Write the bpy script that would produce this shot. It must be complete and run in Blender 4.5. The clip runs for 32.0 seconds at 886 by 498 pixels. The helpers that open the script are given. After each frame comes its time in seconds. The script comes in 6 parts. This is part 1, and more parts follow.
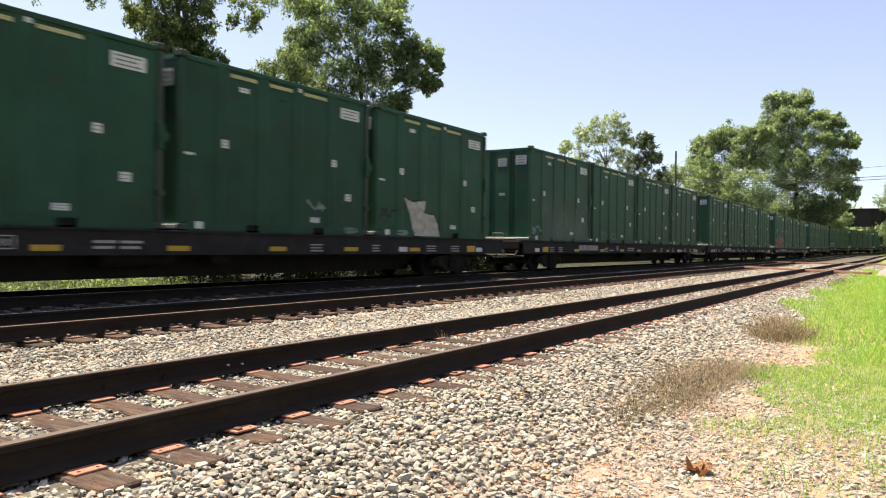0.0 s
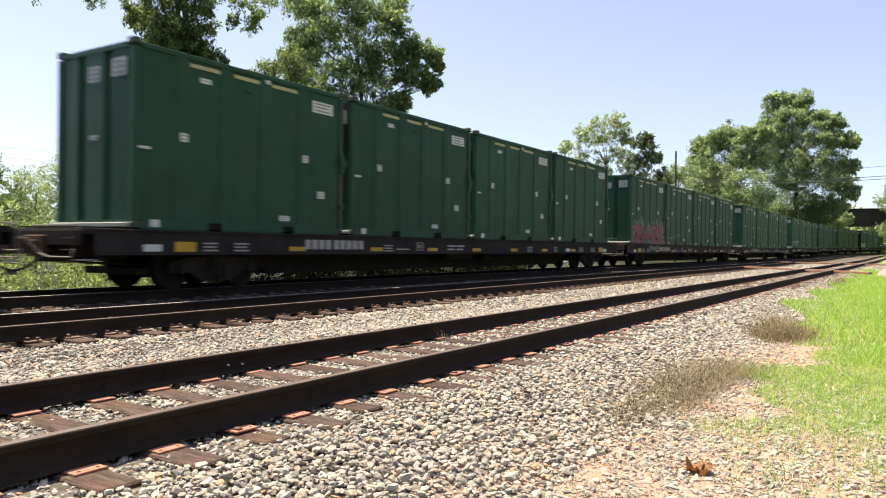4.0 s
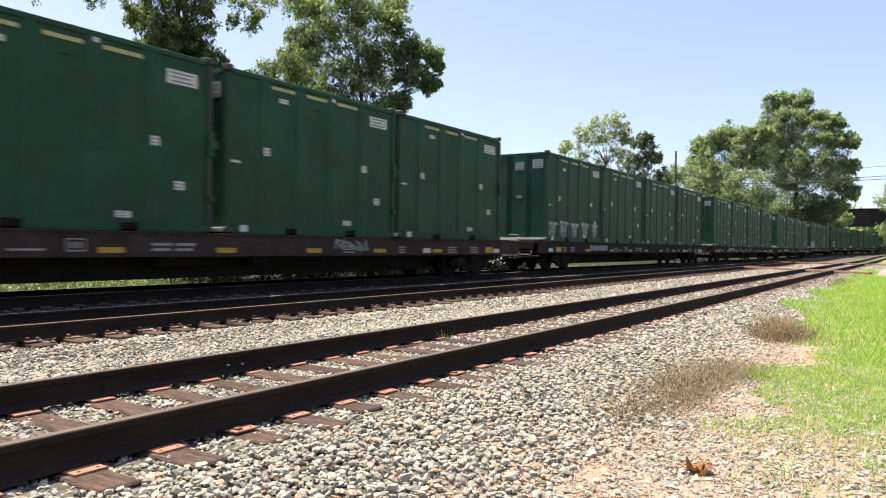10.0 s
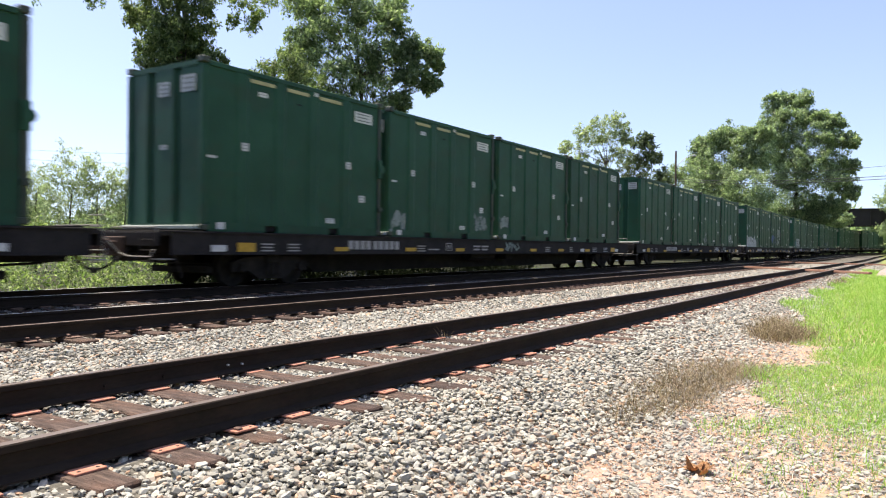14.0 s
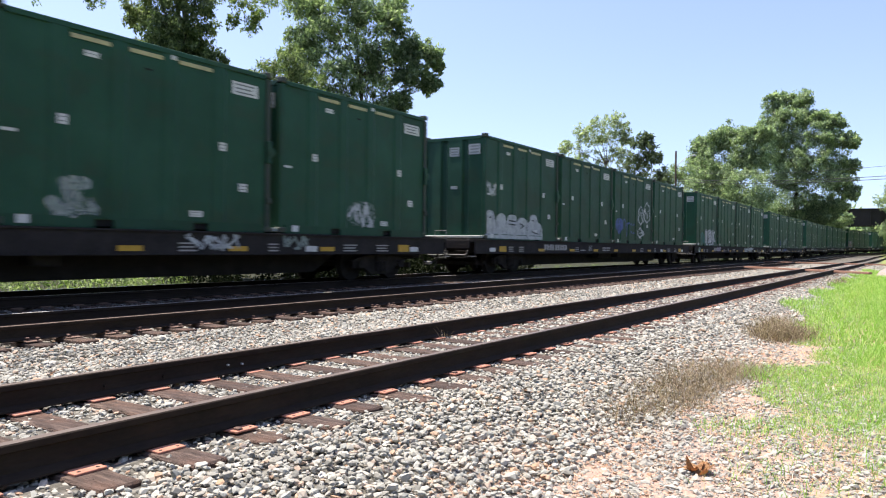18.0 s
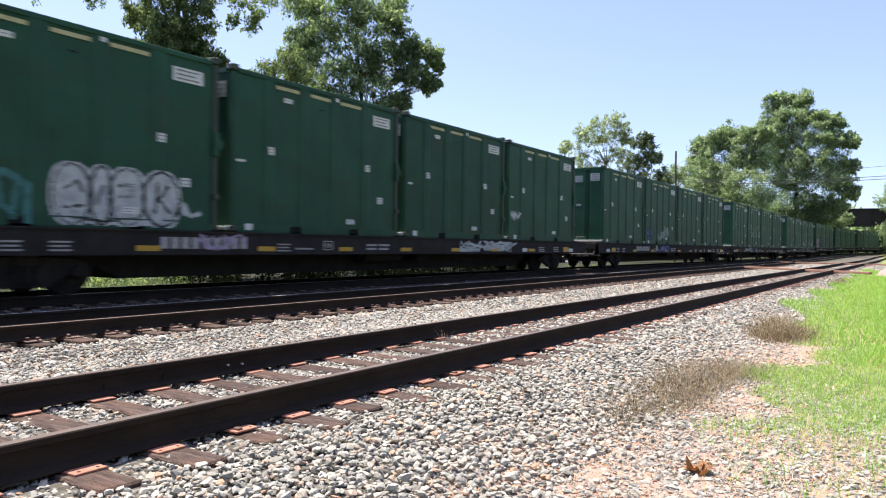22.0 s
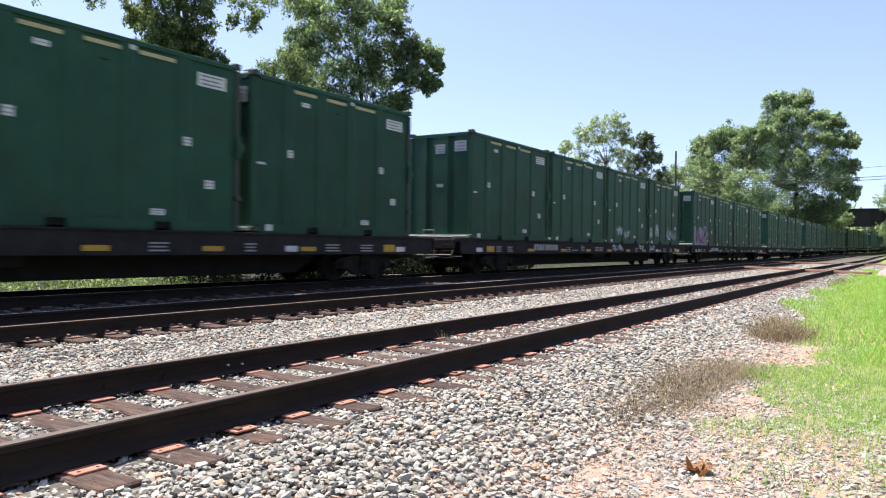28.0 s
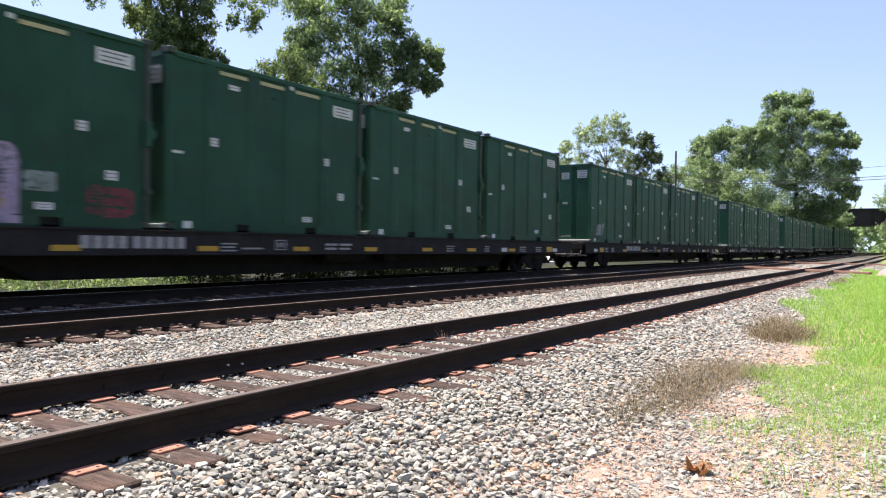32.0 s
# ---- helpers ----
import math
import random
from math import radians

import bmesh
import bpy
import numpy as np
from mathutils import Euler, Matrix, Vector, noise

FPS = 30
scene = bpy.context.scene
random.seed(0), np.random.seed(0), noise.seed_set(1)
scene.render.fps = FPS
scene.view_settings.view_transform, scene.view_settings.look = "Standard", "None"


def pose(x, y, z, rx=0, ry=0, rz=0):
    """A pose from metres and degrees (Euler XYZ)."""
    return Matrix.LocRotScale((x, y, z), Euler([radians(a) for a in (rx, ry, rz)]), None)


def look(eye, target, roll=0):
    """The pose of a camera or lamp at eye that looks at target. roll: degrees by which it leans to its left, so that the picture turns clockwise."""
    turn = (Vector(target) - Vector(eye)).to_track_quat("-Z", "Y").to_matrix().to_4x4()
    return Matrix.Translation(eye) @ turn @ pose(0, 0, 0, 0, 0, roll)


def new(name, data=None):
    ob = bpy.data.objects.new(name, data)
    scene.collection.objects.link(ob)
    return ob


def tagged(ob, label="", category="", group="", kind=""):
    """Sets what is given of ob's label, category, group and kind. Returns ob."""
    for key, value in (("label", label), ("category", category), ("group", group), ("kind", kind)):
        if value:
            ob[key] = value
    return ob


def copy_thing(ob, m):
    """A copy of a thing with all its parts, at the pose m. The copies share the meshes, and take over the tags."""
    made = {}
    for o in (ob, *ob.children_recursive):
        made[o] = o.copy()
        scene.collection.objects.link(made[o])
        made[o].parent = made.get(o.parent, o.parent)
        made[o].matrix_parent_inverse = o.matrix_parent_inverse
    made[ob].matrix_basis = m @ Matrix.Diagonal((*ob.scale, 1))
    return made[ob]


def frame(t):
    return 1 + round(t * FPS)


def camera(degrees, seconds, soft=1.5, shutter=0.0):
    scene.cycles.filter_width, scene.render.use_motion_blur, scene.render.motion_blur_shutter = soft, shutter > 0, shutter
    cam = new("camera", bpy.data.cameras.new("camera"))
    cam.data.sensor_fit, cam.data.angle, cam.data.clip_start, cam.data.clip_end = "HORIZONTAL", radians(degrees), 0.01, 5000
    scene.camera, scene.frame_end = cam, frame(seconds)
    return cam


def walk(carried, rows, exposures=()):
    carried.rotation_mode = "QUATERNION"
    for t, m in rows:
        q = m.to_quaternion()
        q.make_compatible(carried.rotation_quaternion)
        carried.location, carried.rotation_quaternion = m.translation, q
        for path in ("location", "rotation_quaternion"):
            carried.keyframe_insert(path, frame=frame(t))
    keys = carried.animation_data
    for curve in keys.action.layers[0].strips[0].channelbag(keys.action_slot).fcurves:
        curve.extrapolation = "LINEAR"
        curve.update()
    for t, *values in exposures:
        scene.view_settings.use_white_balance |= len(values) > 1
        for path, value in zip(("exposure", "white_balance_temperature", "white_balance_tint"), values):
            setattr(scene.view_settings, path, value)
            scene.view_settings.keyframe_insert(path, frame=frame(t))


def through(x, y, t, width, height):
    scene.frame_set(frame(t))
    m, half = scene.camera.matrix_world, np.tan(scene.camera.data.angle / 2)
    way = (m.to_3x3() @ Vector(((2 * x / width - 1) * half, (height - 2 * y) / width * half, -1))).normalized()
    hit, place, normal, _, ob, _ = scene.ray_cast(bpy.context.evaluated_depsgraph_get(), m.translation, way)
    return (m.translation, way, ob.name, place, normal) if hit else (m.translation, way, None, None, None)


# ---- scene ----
# ---------------------------------------------------------------- camera
# x runs along the tracks, y across them towards the train, z = 0 is the near rail's top
DEG = 62.27
EYE = (0.0, 0.0, 0.983)
YAW, TILT, LEAN = radians(57.074), radians(-0.246), 0.736
cam = camera(DEG, 32.0, soft=1.15, shutter=0.34)
AIM = (EYE[0] + math.sin(YAW) * math.cos(TILT), EYE[1] + math.cos(YAW) * math.cos(TILT), EYE[2] + math.sin(TILT))
EXPOSURES = [(0.0, 1.10, 8100, 23), (6.0, 1.10, 7850, 23), (13.0, 1.10, 7150, 23), (19.0, 1.10, 6620, 24.5), (24.0, 1.10, 6700, 26), (28.0, 1.10, 6570, 25.5), (32.0, 1.10, 6700, 26)]
walk(cam, [(0.0, look(EYE, AIM, LEAN)), (32.0, look(EYE, AIM, LEAN))], exposures=EXPOSURES)

# ---------------------------------------------------------------- world and sun
SUN_EL, SUN_AZ = radians(68.5), radians(-7)      # azimuth from +y towards +x
world = bpy.data.worlds.new("world")
scene.world = world
world.use_nodes = True
wn = world.node_tree.nodes
sky = wn.new("ShaderNodeTexSky")
sky.sky_type = "NISHITA"
sky.sun_disc = False
sky.sun_elevation, sky.sun_rotation = SUN_EL, SUN_AZ
sky.air_density, sky.dust_density, sky.ozone_density = 1.0, 0.8, 1.6
wn["Background"].inputs["Strength"].default_value = 0.127
# the haze evens the sky out towards the horizon
lift = wn.new("ShaderNodeVectorMath")
lift.inputs[1].default_value = (0, 0, 0.10)
world.node_tree.links.new(wn.new("ShaderNodeTexCoord").outputs["Generated"], lift.inputs[0])
world.node_tree.links.new(lift.outputs[0], sky.inputs[0])
world.node_tree.links.new(sky.outputs[0], wn["Background"].inputs[0])
sun = new("sun", bpy.data.lights.new("sun", "SUN"))
sun.data.energy, sun.data.angle, sun.data.color = 5.0, radians(0.53), (0.98, 1.0, 0.86)
sun.matrix_basis = look((math.sin(SUN_AZ) * math.cos(SUN_EL) * 90, math.cos(SUN_AZ) * math.cos(SUN_EL) * 90, math.sin(SUN_EL) * 90), (0, 0, 0))

# ---------------------------------------------------------------- materials


class Mat:
    """A node material with a principled shader and short ways to add textures."""

    def __init__(self, name, color=(0.5, 0.5, 0.5), rough=0.8, metal=0.0, spec=0.4):
        self.m = bpy.data.materials.new(name)
        self.m.use_nodes = True
        self.t = self.m.node_tree
        self.b = self.t.nodes["Principled BSDF"]
        self.b.inputs["Base Color"].default_value = (*color, 1)
        self.b.inputs["Roughness"].default_value = rough
        self.b.inputs["Metallic"].default_value = metal
        self.b.inputs["Specular IOR Level"].default_value = spec

    def node(self, kind, **sets):
        n = self.t.nodes.new(kind)
        for k, v in sets.items():
            n.inputs[k.replace("_", " ")].default_value = v
        return n

    def link(self, a, b):
        self.t.links.new(a, b)

    def coords(self, scale=(1, 1, 1), world_space=False):
        mp = self.t.nodes.new("ShaderNodeMapping")
        mp.inputs["Scale"].default_value = scale
        if world_space:
            self.link(self.t.nodes.new("ShaderNodeNewGeometry").outputs["Position"], mp.inputs[0])
        else:
            self.link(self.t.nodes.new("ShaderNodeTexCoord").outputs["Object"], mp.inputs[0])
        return mp.outputs[0]

    def noise(self, scale, detail=4, vec=None, rough=0.6):
        n = self.node("ShaderNodeTexNoise", Scale=scale, Detail=detail, Roughness=rough)
        if vec:
            self.link(vec, n.inputs["Vector"])
        return n.outputs["Fac"]

    def ramp(self, fac, stops):
        r = self.t.nodes.new("ShaderNodeValToRGB")
        e = r.color_ramp.elements
        while len(e) < len(stops):
            e.new(0.5)
        for el, (p, c) in zip(e, stops):
            el.position, el.color = p, (*c, 1)
        self.link(fac, r.inputs[0])
        return r.outputs[0]

    def mix(self, fac, a, b, how="MIX"):
        n = self.t.nodes.new("ShaderNodeMix")
        n.data_type, n.blend_type = "RGBA", how
        for v, s in ((fac, n.inputs[0]), (a, n.inputs[6]), (b, n.inputs[7])):
            if isinstance(v, (int, float)):
                s.default_value = v
            elif isinstance(v, tuple):
                s.default_value = (*v, 1)
            else:
                self.link(v, s)
        return n.outputs[2]

    def math(self, op, a, b=0.0, clamp=False):
        n = self.t.nodes.new("ShaderNodeMath")
        n.operation, n.use_clamp = op, clamp
        for v, s in ((a, n.inputs[0]), (b, n.inputs[1])):
            if isinstance(v, (int, float)):
                s.default_value = v
            else:
                self.link(v, s)
        return n.outputs[0]

    def color(self, c):
        self.link(c, self.b.inputs["Base Color"])
        return self

    def rough(self, r):
        self.link(r, self.b.inputs["Roughness"])
        return self

    def bump(self, h, strength=0.4, dist=0.01):
        n = self.node("ShaderNodeBump", Strength=strength, Distance=dist)
        self.link(h, n.inputs["Height"])
        self.link(n.outputs[0], self.b.inputs["Normal"])
        return self

    def island(self):
        return self.t.nodes.new("ShaderNodeNewGeometry").outputs["Random Per Island"]

    def rand(self):
        return self.t.nodes.new("ShaderNodeObjectInfo").outputs["Random"]


def m_green():
    a = Mat("container_paint", rough=0.5, spec=0.22)
    # every container has its own pattern of dents and stains
    own = a.t.nodes.new("ShaderNodeCombineXYZ")
    a.link(a.math("MULTIPLY", a.rand(), 53.0), own.inputs[0])
    a.link(a.math("MULTIPLY", a.rand(), 17.0), own.inputs[2])

    def moved(vec):
        n = a.t.nodes.new("ShaderNodeVectorMath")
        a.link(vec, n.inputs[0])
        a.link(own.outputs[0], n.inputs[1])
        return n.outputs[0]
    v = moved(a.coords())
    big = a.noise(0.9, 5, v)
    streak = a.noise(2.2, 6, moved(a.coords((3.0, 3.0, 0.25))))
    stain = a.noise(0.75, 3, moved(a.coords((0.8, 1.0, 1.5))))
    fine = a.noise(38, 3, v)
    c = a.ramp(big, [(0.3, (0.008, 0.048, 0.026)), (0.55, (0.011, 0.063, 0.036)), (0.8, (0.017, 0.078, 0.047))])
    c = a.mix(a.math("MULTIPLY", a.ramp(streak, [(0.52, (0, 0, 0)), (0.8, (1, 1, 1))]), 0.35), c, (0.030, 0.048, 0.034))
    c = a.mix(a.math("MULTIPLY", a.ramp(stain, [(0.54, (0, 0, 0)), (0.62, (1, 1, 1))]), 0.45), c, (0.020, 0.044, 0.024))
    tone = a.math("ADD", a.math("MULTIPLY", a.rand(), 0.35), 0.82)
    c = a.mix(1.0, c, a.ramp(tone, [(0.0, (0, 0, 0)), (1.0, (1, 1, 1))]), "MULTIPLY")
    a.color(c).rough(a.math("ADD", a.math("MULTIPLY", fine, 0.22), 0.42))
    return a.bump(a.math("ADD", big, a.math("MULTIPLY", fine, 0.15)), 0.5, 0.05).m


def m_noisy(name, lo, hi, scale, rough, metal=0.0, bump=0.3, dist=0.01, spec=0.4, stretch=(1, 1, 1)):
    a = Mat(name, rough=rough, metal=metal, spec=spec)
    v = a.coords(stretch)
    n = a.noise(scale, 6, v)
    f = a.noise(scale * 9, 3, v)
    mid = tuple((x + y) / 2 for x, y in zip(lo, hi))
    c = a.mix(0.35, a.ramp(n, [(0.3, lo), (0.52, mid), (0.72, hi)]), a.ramp(f, [(0.3, lo), (0.7, hi)]))
    return a.color(c).bump(a.math("ADD", n, a.math("MULTIPLY", f, 0.5)), bump, dist).m


def m_stone(name, lo, hi, warm):
    a = Mat(name, rough=0.9, spec=0.25)
    i = a.island()
    mid = tuple((x + y) / 2 for x, y in zip(lo, hi))
    cool = tuple(m * k for m, k in zip(mid, (0.93, 0.99, 1.04)))
    c = a.ramp(i, [(0.0, lo), (0.22, mid), (0.40, cool), (0.62, hi), (0.80, mid), (0.88, warm), (0.955, tuple(w * k for w, k in zip(warm, (0.85, 0.66, 0.52)))), (0.975, hi), (1.0, tuple(min(0.8, h * 1.3) for h in hi))])
    n = a.noise(60, 4, a.coords())
    c = a.mix(0.45, c, a.ramp(n, [(0.3, (0.55, 0.55, 0.55)), (0.7, (1.0, 1.0, 1.0))]), "MULTIPLY")
    return a.color(c).bump(n, 0.3, 0.006).m


def m_ground():
    a = Mat("ground_earth", rough=1.08, spec=0.2)
    v = a.coords(world_space=True)
    xyz = a.t.nodes.new("ShaderNodeSeparateXYZ")
    a.link(v, xyz.inputs[0])
    vor = a.t.nodes.new("ShaderNodeTexVoronoi")
    vor.inputs["Scale"].default_value = 17
    a.link(v, vor.inputs["Vector"])
    # gaps between stones are darkened in the colour, in place of their shade
    stones = a.mix(0.6, a.ramp(vor.outputs["Color"], [(0.0, (0.08, 0.073, 0.062)), (0.5, (0.16, 0.148, 0.125)), (1.0, (0.27, 0.253, 0.215))]),
                   a.ramp(vor.outputs["Distance"], [(0.0, (1, 1, 1)), (0.6, (0.25, 0.24, 0.22))]), "MULTIPLY")
    n = a.noise(1.3, 6, v)
    f = a.noise(30, 5, v)
    dirt = a.mix(0.5, a.ramp(n, [(0.3, (0.32, 0.205, 0.155)), (0.7, (0.45, 0.295, 0.225))]), a.ramp(f, [(0.25, (0.15, 0.11, 0.085)), (0.75, (0.48, 0.335, 0.26))]))
    grassy = a.mix(0.5, a.ramp(a.noise(2.2, 6, v), [(0.3, (0.10, 0.15, 0.03)), (0.7, (0.24, 0.26, 0.09))]), a.ramp(f, [(0.3, (0.10, 0.13, 0.035)), (0.7, (0.30, 0.32, 0.12))]))
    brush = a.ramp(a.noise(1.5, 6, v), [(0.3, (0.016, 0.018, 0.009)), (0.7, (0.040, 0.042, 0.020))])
    wob = a.math("ADD", xyz.outputs["Y"], a.math("MULTIPLY", a.math("SUBTRACT", n, 0.5), 1.6))
    near = a.math("MULTIPLY", a.math("SUBTRACT", 2.5, wob), 1.6, True)
    c = a.mix(near, stones, dirt)
    edge = a.math("ADD", wob, a.math("MULTIPLY", xyz.outputs["X"], -0.035))
    c = a.mix(a.math("MULTIPLY", a.math("SUBTRACT", 0.45, edge), 1.5, True), c, grassy)
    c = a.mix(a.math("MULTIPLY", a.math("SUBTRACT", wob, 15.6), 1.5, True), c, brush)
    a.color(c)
    return a.bump(a.math("ADD", a.math("MULTIPLY", vor.outputs["Distance"], -1.0), f), 0.7, 0.03).m


def m_leaf(name, dark, light, yellow, through=0.45, rough=0.5, spec=0.3):
    a = Mat(name, rough=rough, spec=spec)
    i = a.island()
    c = a.ramp(i, [(0.0, dark), (0.6, light), (1.0, yellow)])
    a.color(c)
    tr = a.t.nodes.new("ShaderNodeBsdfTranslucent")
    mx = a.t.nodes.new("ShaderNodeMixShader")
    mx.inputs[0].default_value = through
    a.link(a.mix(1.0, c, (0.88, 1.0, 0.6), "MULTIPLY"), tr.inputs[0])
    a.link(a.b.outputs[0], mx.inputs[1])
    a.link(tr.outputs[0], mx.inputs[2])
    a.link(mx.outputs[0], a.t.nodes["Material Output"].inputs[0])
    return a.m


def m_plain(name, color, rough=0.6, wear=0.25, scale=14):
    a = Mat(name, rough=rough)
    n = a.noise(scale, 5, a.coords())
    dim = tuple(x * (1 - wear) for x in color)
    return a.color(a.ramp(n, [(0.3, dim), (0.65, color)])).bump(n, 0.15, 0.004).m


def m_tie():
    """Weathered tie: cracked grey-brown wood, reddish where the plates stain it, each tie of its own tone."""
    a = Mat("weathered_tie_wood", rough=0.92, spec=0.2)
    v = a.coords((3, 0.4, 3))
    grain = a.noise(9, 6, v)
    fine = a.noise(60, 4, v)
    stain = a.noise(2.5, 4, a.coords())
    c = a.ramp(grain, [(0.28, (0.035, 0.026, 0.023)), (0.5, (0.095, 0.070, 0.060)), (0.72, (0.20, 0.15, 0.125))])
    c = a.mix(a.math("MULTIPLY", a.ramp(stain, [(0.45, (0, 0, 0)), (0.7, (1, 1, 1))]), 0.55), c, (0.23, 0.125, 0.085))
    c = a.mix(0.8, c, a.ramp(a.rand(), [(0.0, (0.45, 0.43, 0.43)), (0.5, (0.85, 0.8, 0.78)), (1.0, (1.0, 0.92, 0.84))]), "MULTIPLY")
    c = a.mix(a.ramp(fine, [(0.33, (1, 1, 1)), (0.42, (0, 0, 0))]), c, (0.018, 0.014, 0.012))
    return a.color(c).bump(a.math("ADD", grain, fine), 0.9, 0.02).m


GREEN = m_green()
POST = m_noisy("post_paint", (0.006, 0.026, 0.018), (0.045, 0.050, 0.036), 3.0, 0.6, bump=0.25)
BLACKSTEEL = m_noisy("car_black_steel", (0.013, 0.012, 0.011), (0.034, 0.030, 0.027), 3.5, 0.85, bump=0.3, spec=0.12)
SILL = m_noisy("side_sill_steel", (0.014, 0.013, 0.013), (0.038, 0.034, 0.033), 2.2, 0.85, bump=0.3, spec=0.15)
TRUCKSTEEL = m_noisy("truck_steel", (0.010, 0.009, 0.008), (0.042, 0.036, 0.030), 5, 0.9, bump=0.4, spec=0.1)
RAILSIDE = m_noisy("rail_brown_steel", (0.012, 0.009, 0.0065), (0.036, 0.025, 0.0175), 6, 0.9, metal=0.0, bump=0.4, spec=0.2, stretch=(0.3, 1, 1))
OLDHEAD = m_noisy("rail_dull_head", (0.075, 0.056, 0.045), (0.18, 0.14, 0.115), 5, 0.5, metal=0.3, bump=0.1, dist=0.002, stretch=(0.1, 1, 1))
RAILHEAD = m_noisy("rail_polished_head", (0.46, 0.43, 0.40), (0.66, 0.62, 0.58), 5, 0.38, metal=0.35, bump=0.1, dist=0.002, stretch=(0.1, 1, 1))
TIE = m_tie()
STONE = m_stone("ballast_stone", (0.195, 0.186, 0.157), (0.435, 0.415, 0.355), (0.46, 0.365, 0.285))
GRAVEL = m_stone("fine_grey_gravel", (0.12, 0.114, 0.098), (0.38, 0.356, 0.31), (0.42, 0.32, 0.245))
# the same ballast, coloured darker to stand for the train's shade
SHADESTONE = m_stone("ballast_stone_shade", (0.05, 0.048, 0.045), (0.20, 0.19, 0.175), (0.16, 0.13, 0.105))
PLATEDARK = m_noisy("dark_plate_steel", (0.10, 0.060, 0.045), (0.26, 0.16, 0.115), 7, 0.9, bump=0.5)
BROWNHEAD = m_noisy("rail_brown_head", (0.18, 0.125, 0.10), (0.31, 0.23, 0.19), 5, 0.42, metal=0.4, bump=0.1, dist=0.002, stretch=(0.1, 1, 1))
RUSTYDARK = m_noisy("dark_rust", (0.020, 0.012, 0.010), (0.075, 0.042, 0.028), 6, 0.9, bump=0.4)
GROUND = m_ground()
WHITE = m_plain("white_marking", (0.62, 0.63, 0.62), 0.6, 0.35, 25)
DULLBOARD = m_plain("weathered_board", (0.36, 0.40, 0.40), 0.6, 0.4, 20)
LADDER = m_plain("ladder_grey", (0.24, 0.23, 0.21), 0.6, 0.4)
YELLOW = m_plain("yellow_reflector", (0.52, 0.30, 0.03), 0.5, 0.25)
CREAM = m_plain("cream_strip", (0.46, 0.42, 0.22), 0.6, 0.35, 20)
GREYINK = m_plain("grey_print", (0.16, 0.18, 0.18), 0.7, 0.3)
HOLE = m_plain("hollow_and_print_black", (0.006, 0.006, 0.006), 0.9, 0.3)
BARK = m_noisy("bark", (0.05, 0.038, 0.028), (0.16, 0.125, 0.095), 9, 1.10, bump=0.9, dist=0.04, stretch=(1, 1, 0.25))
LEAF_LOCUST = m_leaf("leaf_light", (0.095, 0.145, 0.078), (0.24, 0.32, 0.178), (0.46, 0.53, 0.345), 0.6)
LEAF_DARK = m_leaf("leaf_dark", (0.065, 0.10, 0.045), (0.165, 0.22, 0.095), (0.36, 0.42, 0.21), 0.55)
# near-black leaves: the shade under the trees is put into this colour
LEAF_SHADE = m_leaf("leaf_thicket_shade", (0.008, 0.013, 0.005), (0.013, 0.020, 0.008), (0.022, 0.030, 0.012), 0.12, 0.9, 0.08)
LEAF_MID = m_leaf("leaf_mid", (0.09, 0.145, 0.055), (0.21, 0.28, 0.11), (0.35, 0.41, 0.18), 0.6)
# far leaves made paler and greyer, with the distance haze in the colour
LEAF_HAZY = m_leaf("leaf_far_hazed", (0.13, 0.185, 0.115), (0.30, 0.39, 0.235), (0.56, 0.63, 0.43), 0.6)
LEAF_FARDARK = m_leaf("leaf_far_dark", (0.07, 0.10, 0.06), (0.14, 0.19, 0.11), (0.25, 0.30, 0.17), 0.5)
# understorey leaves, coloured dark to stand for shade from the canopy above
LEAF_CANOPY_SHADE = m_leaf("leaf_canopy_shade", (0.016, 0.028, 0.012), (0.036, 0.054, 0.022), (0.085, 0.11, 0.045), 0.3)
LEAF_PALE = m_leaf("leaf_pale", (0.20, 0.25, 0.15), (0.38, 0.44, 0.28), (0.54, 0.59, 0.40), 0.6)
LEAF_BRIGHT = m_leaf("leaf_yellow_green", (0.05, 0.085, 0.028), (0.20, 0.28, 0.10), (0.46, 0.52, 0.28), 0.55)
GRASS = m_leaf("grass_blade", (0.17, 0.35, 0.05), (0.31, 0.53, 0.115), (0.52, 0.62, 0.25), 0.55)
DRY = m_leaf("dry_stalk", (0.085, 0.062, 0.042), (0.24, 0.175, 0.115), (0.56, 0.45, 0.32), 0.4)
STRAW = m_leaf("pale_straw", (0.44, 0.26, 0.17), (0.66, 0.44, 0.32), (0.80, 0.61, 0.47), 0.35)
SPIKERUST = m_noisy("spike_rust", (0.05, 0.030, 0.024), (0.20, 0.12, 0.09), 12, 0.9, bump=0.4)
PLATERUST = m_noisy("tie_plate_rust", (0.29, 0.115, 0.075), (0.46, 0.215, 0.145), 9, 0.9, bump=0.5)
SILLBROWN = m_noisy("side_sill_rust", (0.026, 0.017, 0.015), (0.080, 0.056, 0.050), 1.6, 0.9, bump=0.4, spec=0.15)
GALVANISED = m_plain("galvanised_grey", (0.30, 0.34, 0.31), 0.6, 0.35)
DEADLEAF = m_plain("dead_leaf_brown", (0.48, 0.26, 0.12), 0.8, 0.5, 30)
CONCRETE = m_noisy("pale_concrete", (0.50, 0.47, 0.43), (0.70, 0.67, 0.62), 2, 0.9, bump=0.3)
BEAM = m_noisy("crossing_beam_rust", (0.20, 0.10, 0.070), (0.34, 0.185, 0.13), 3, 0.9, bump=0.4)
ROADPAVE = m_noisy("crossing_surface", (0.24, 0.18, 0.155), (0.34, 0.27, 0.23), 1.5, 1.10, bump=0.4)
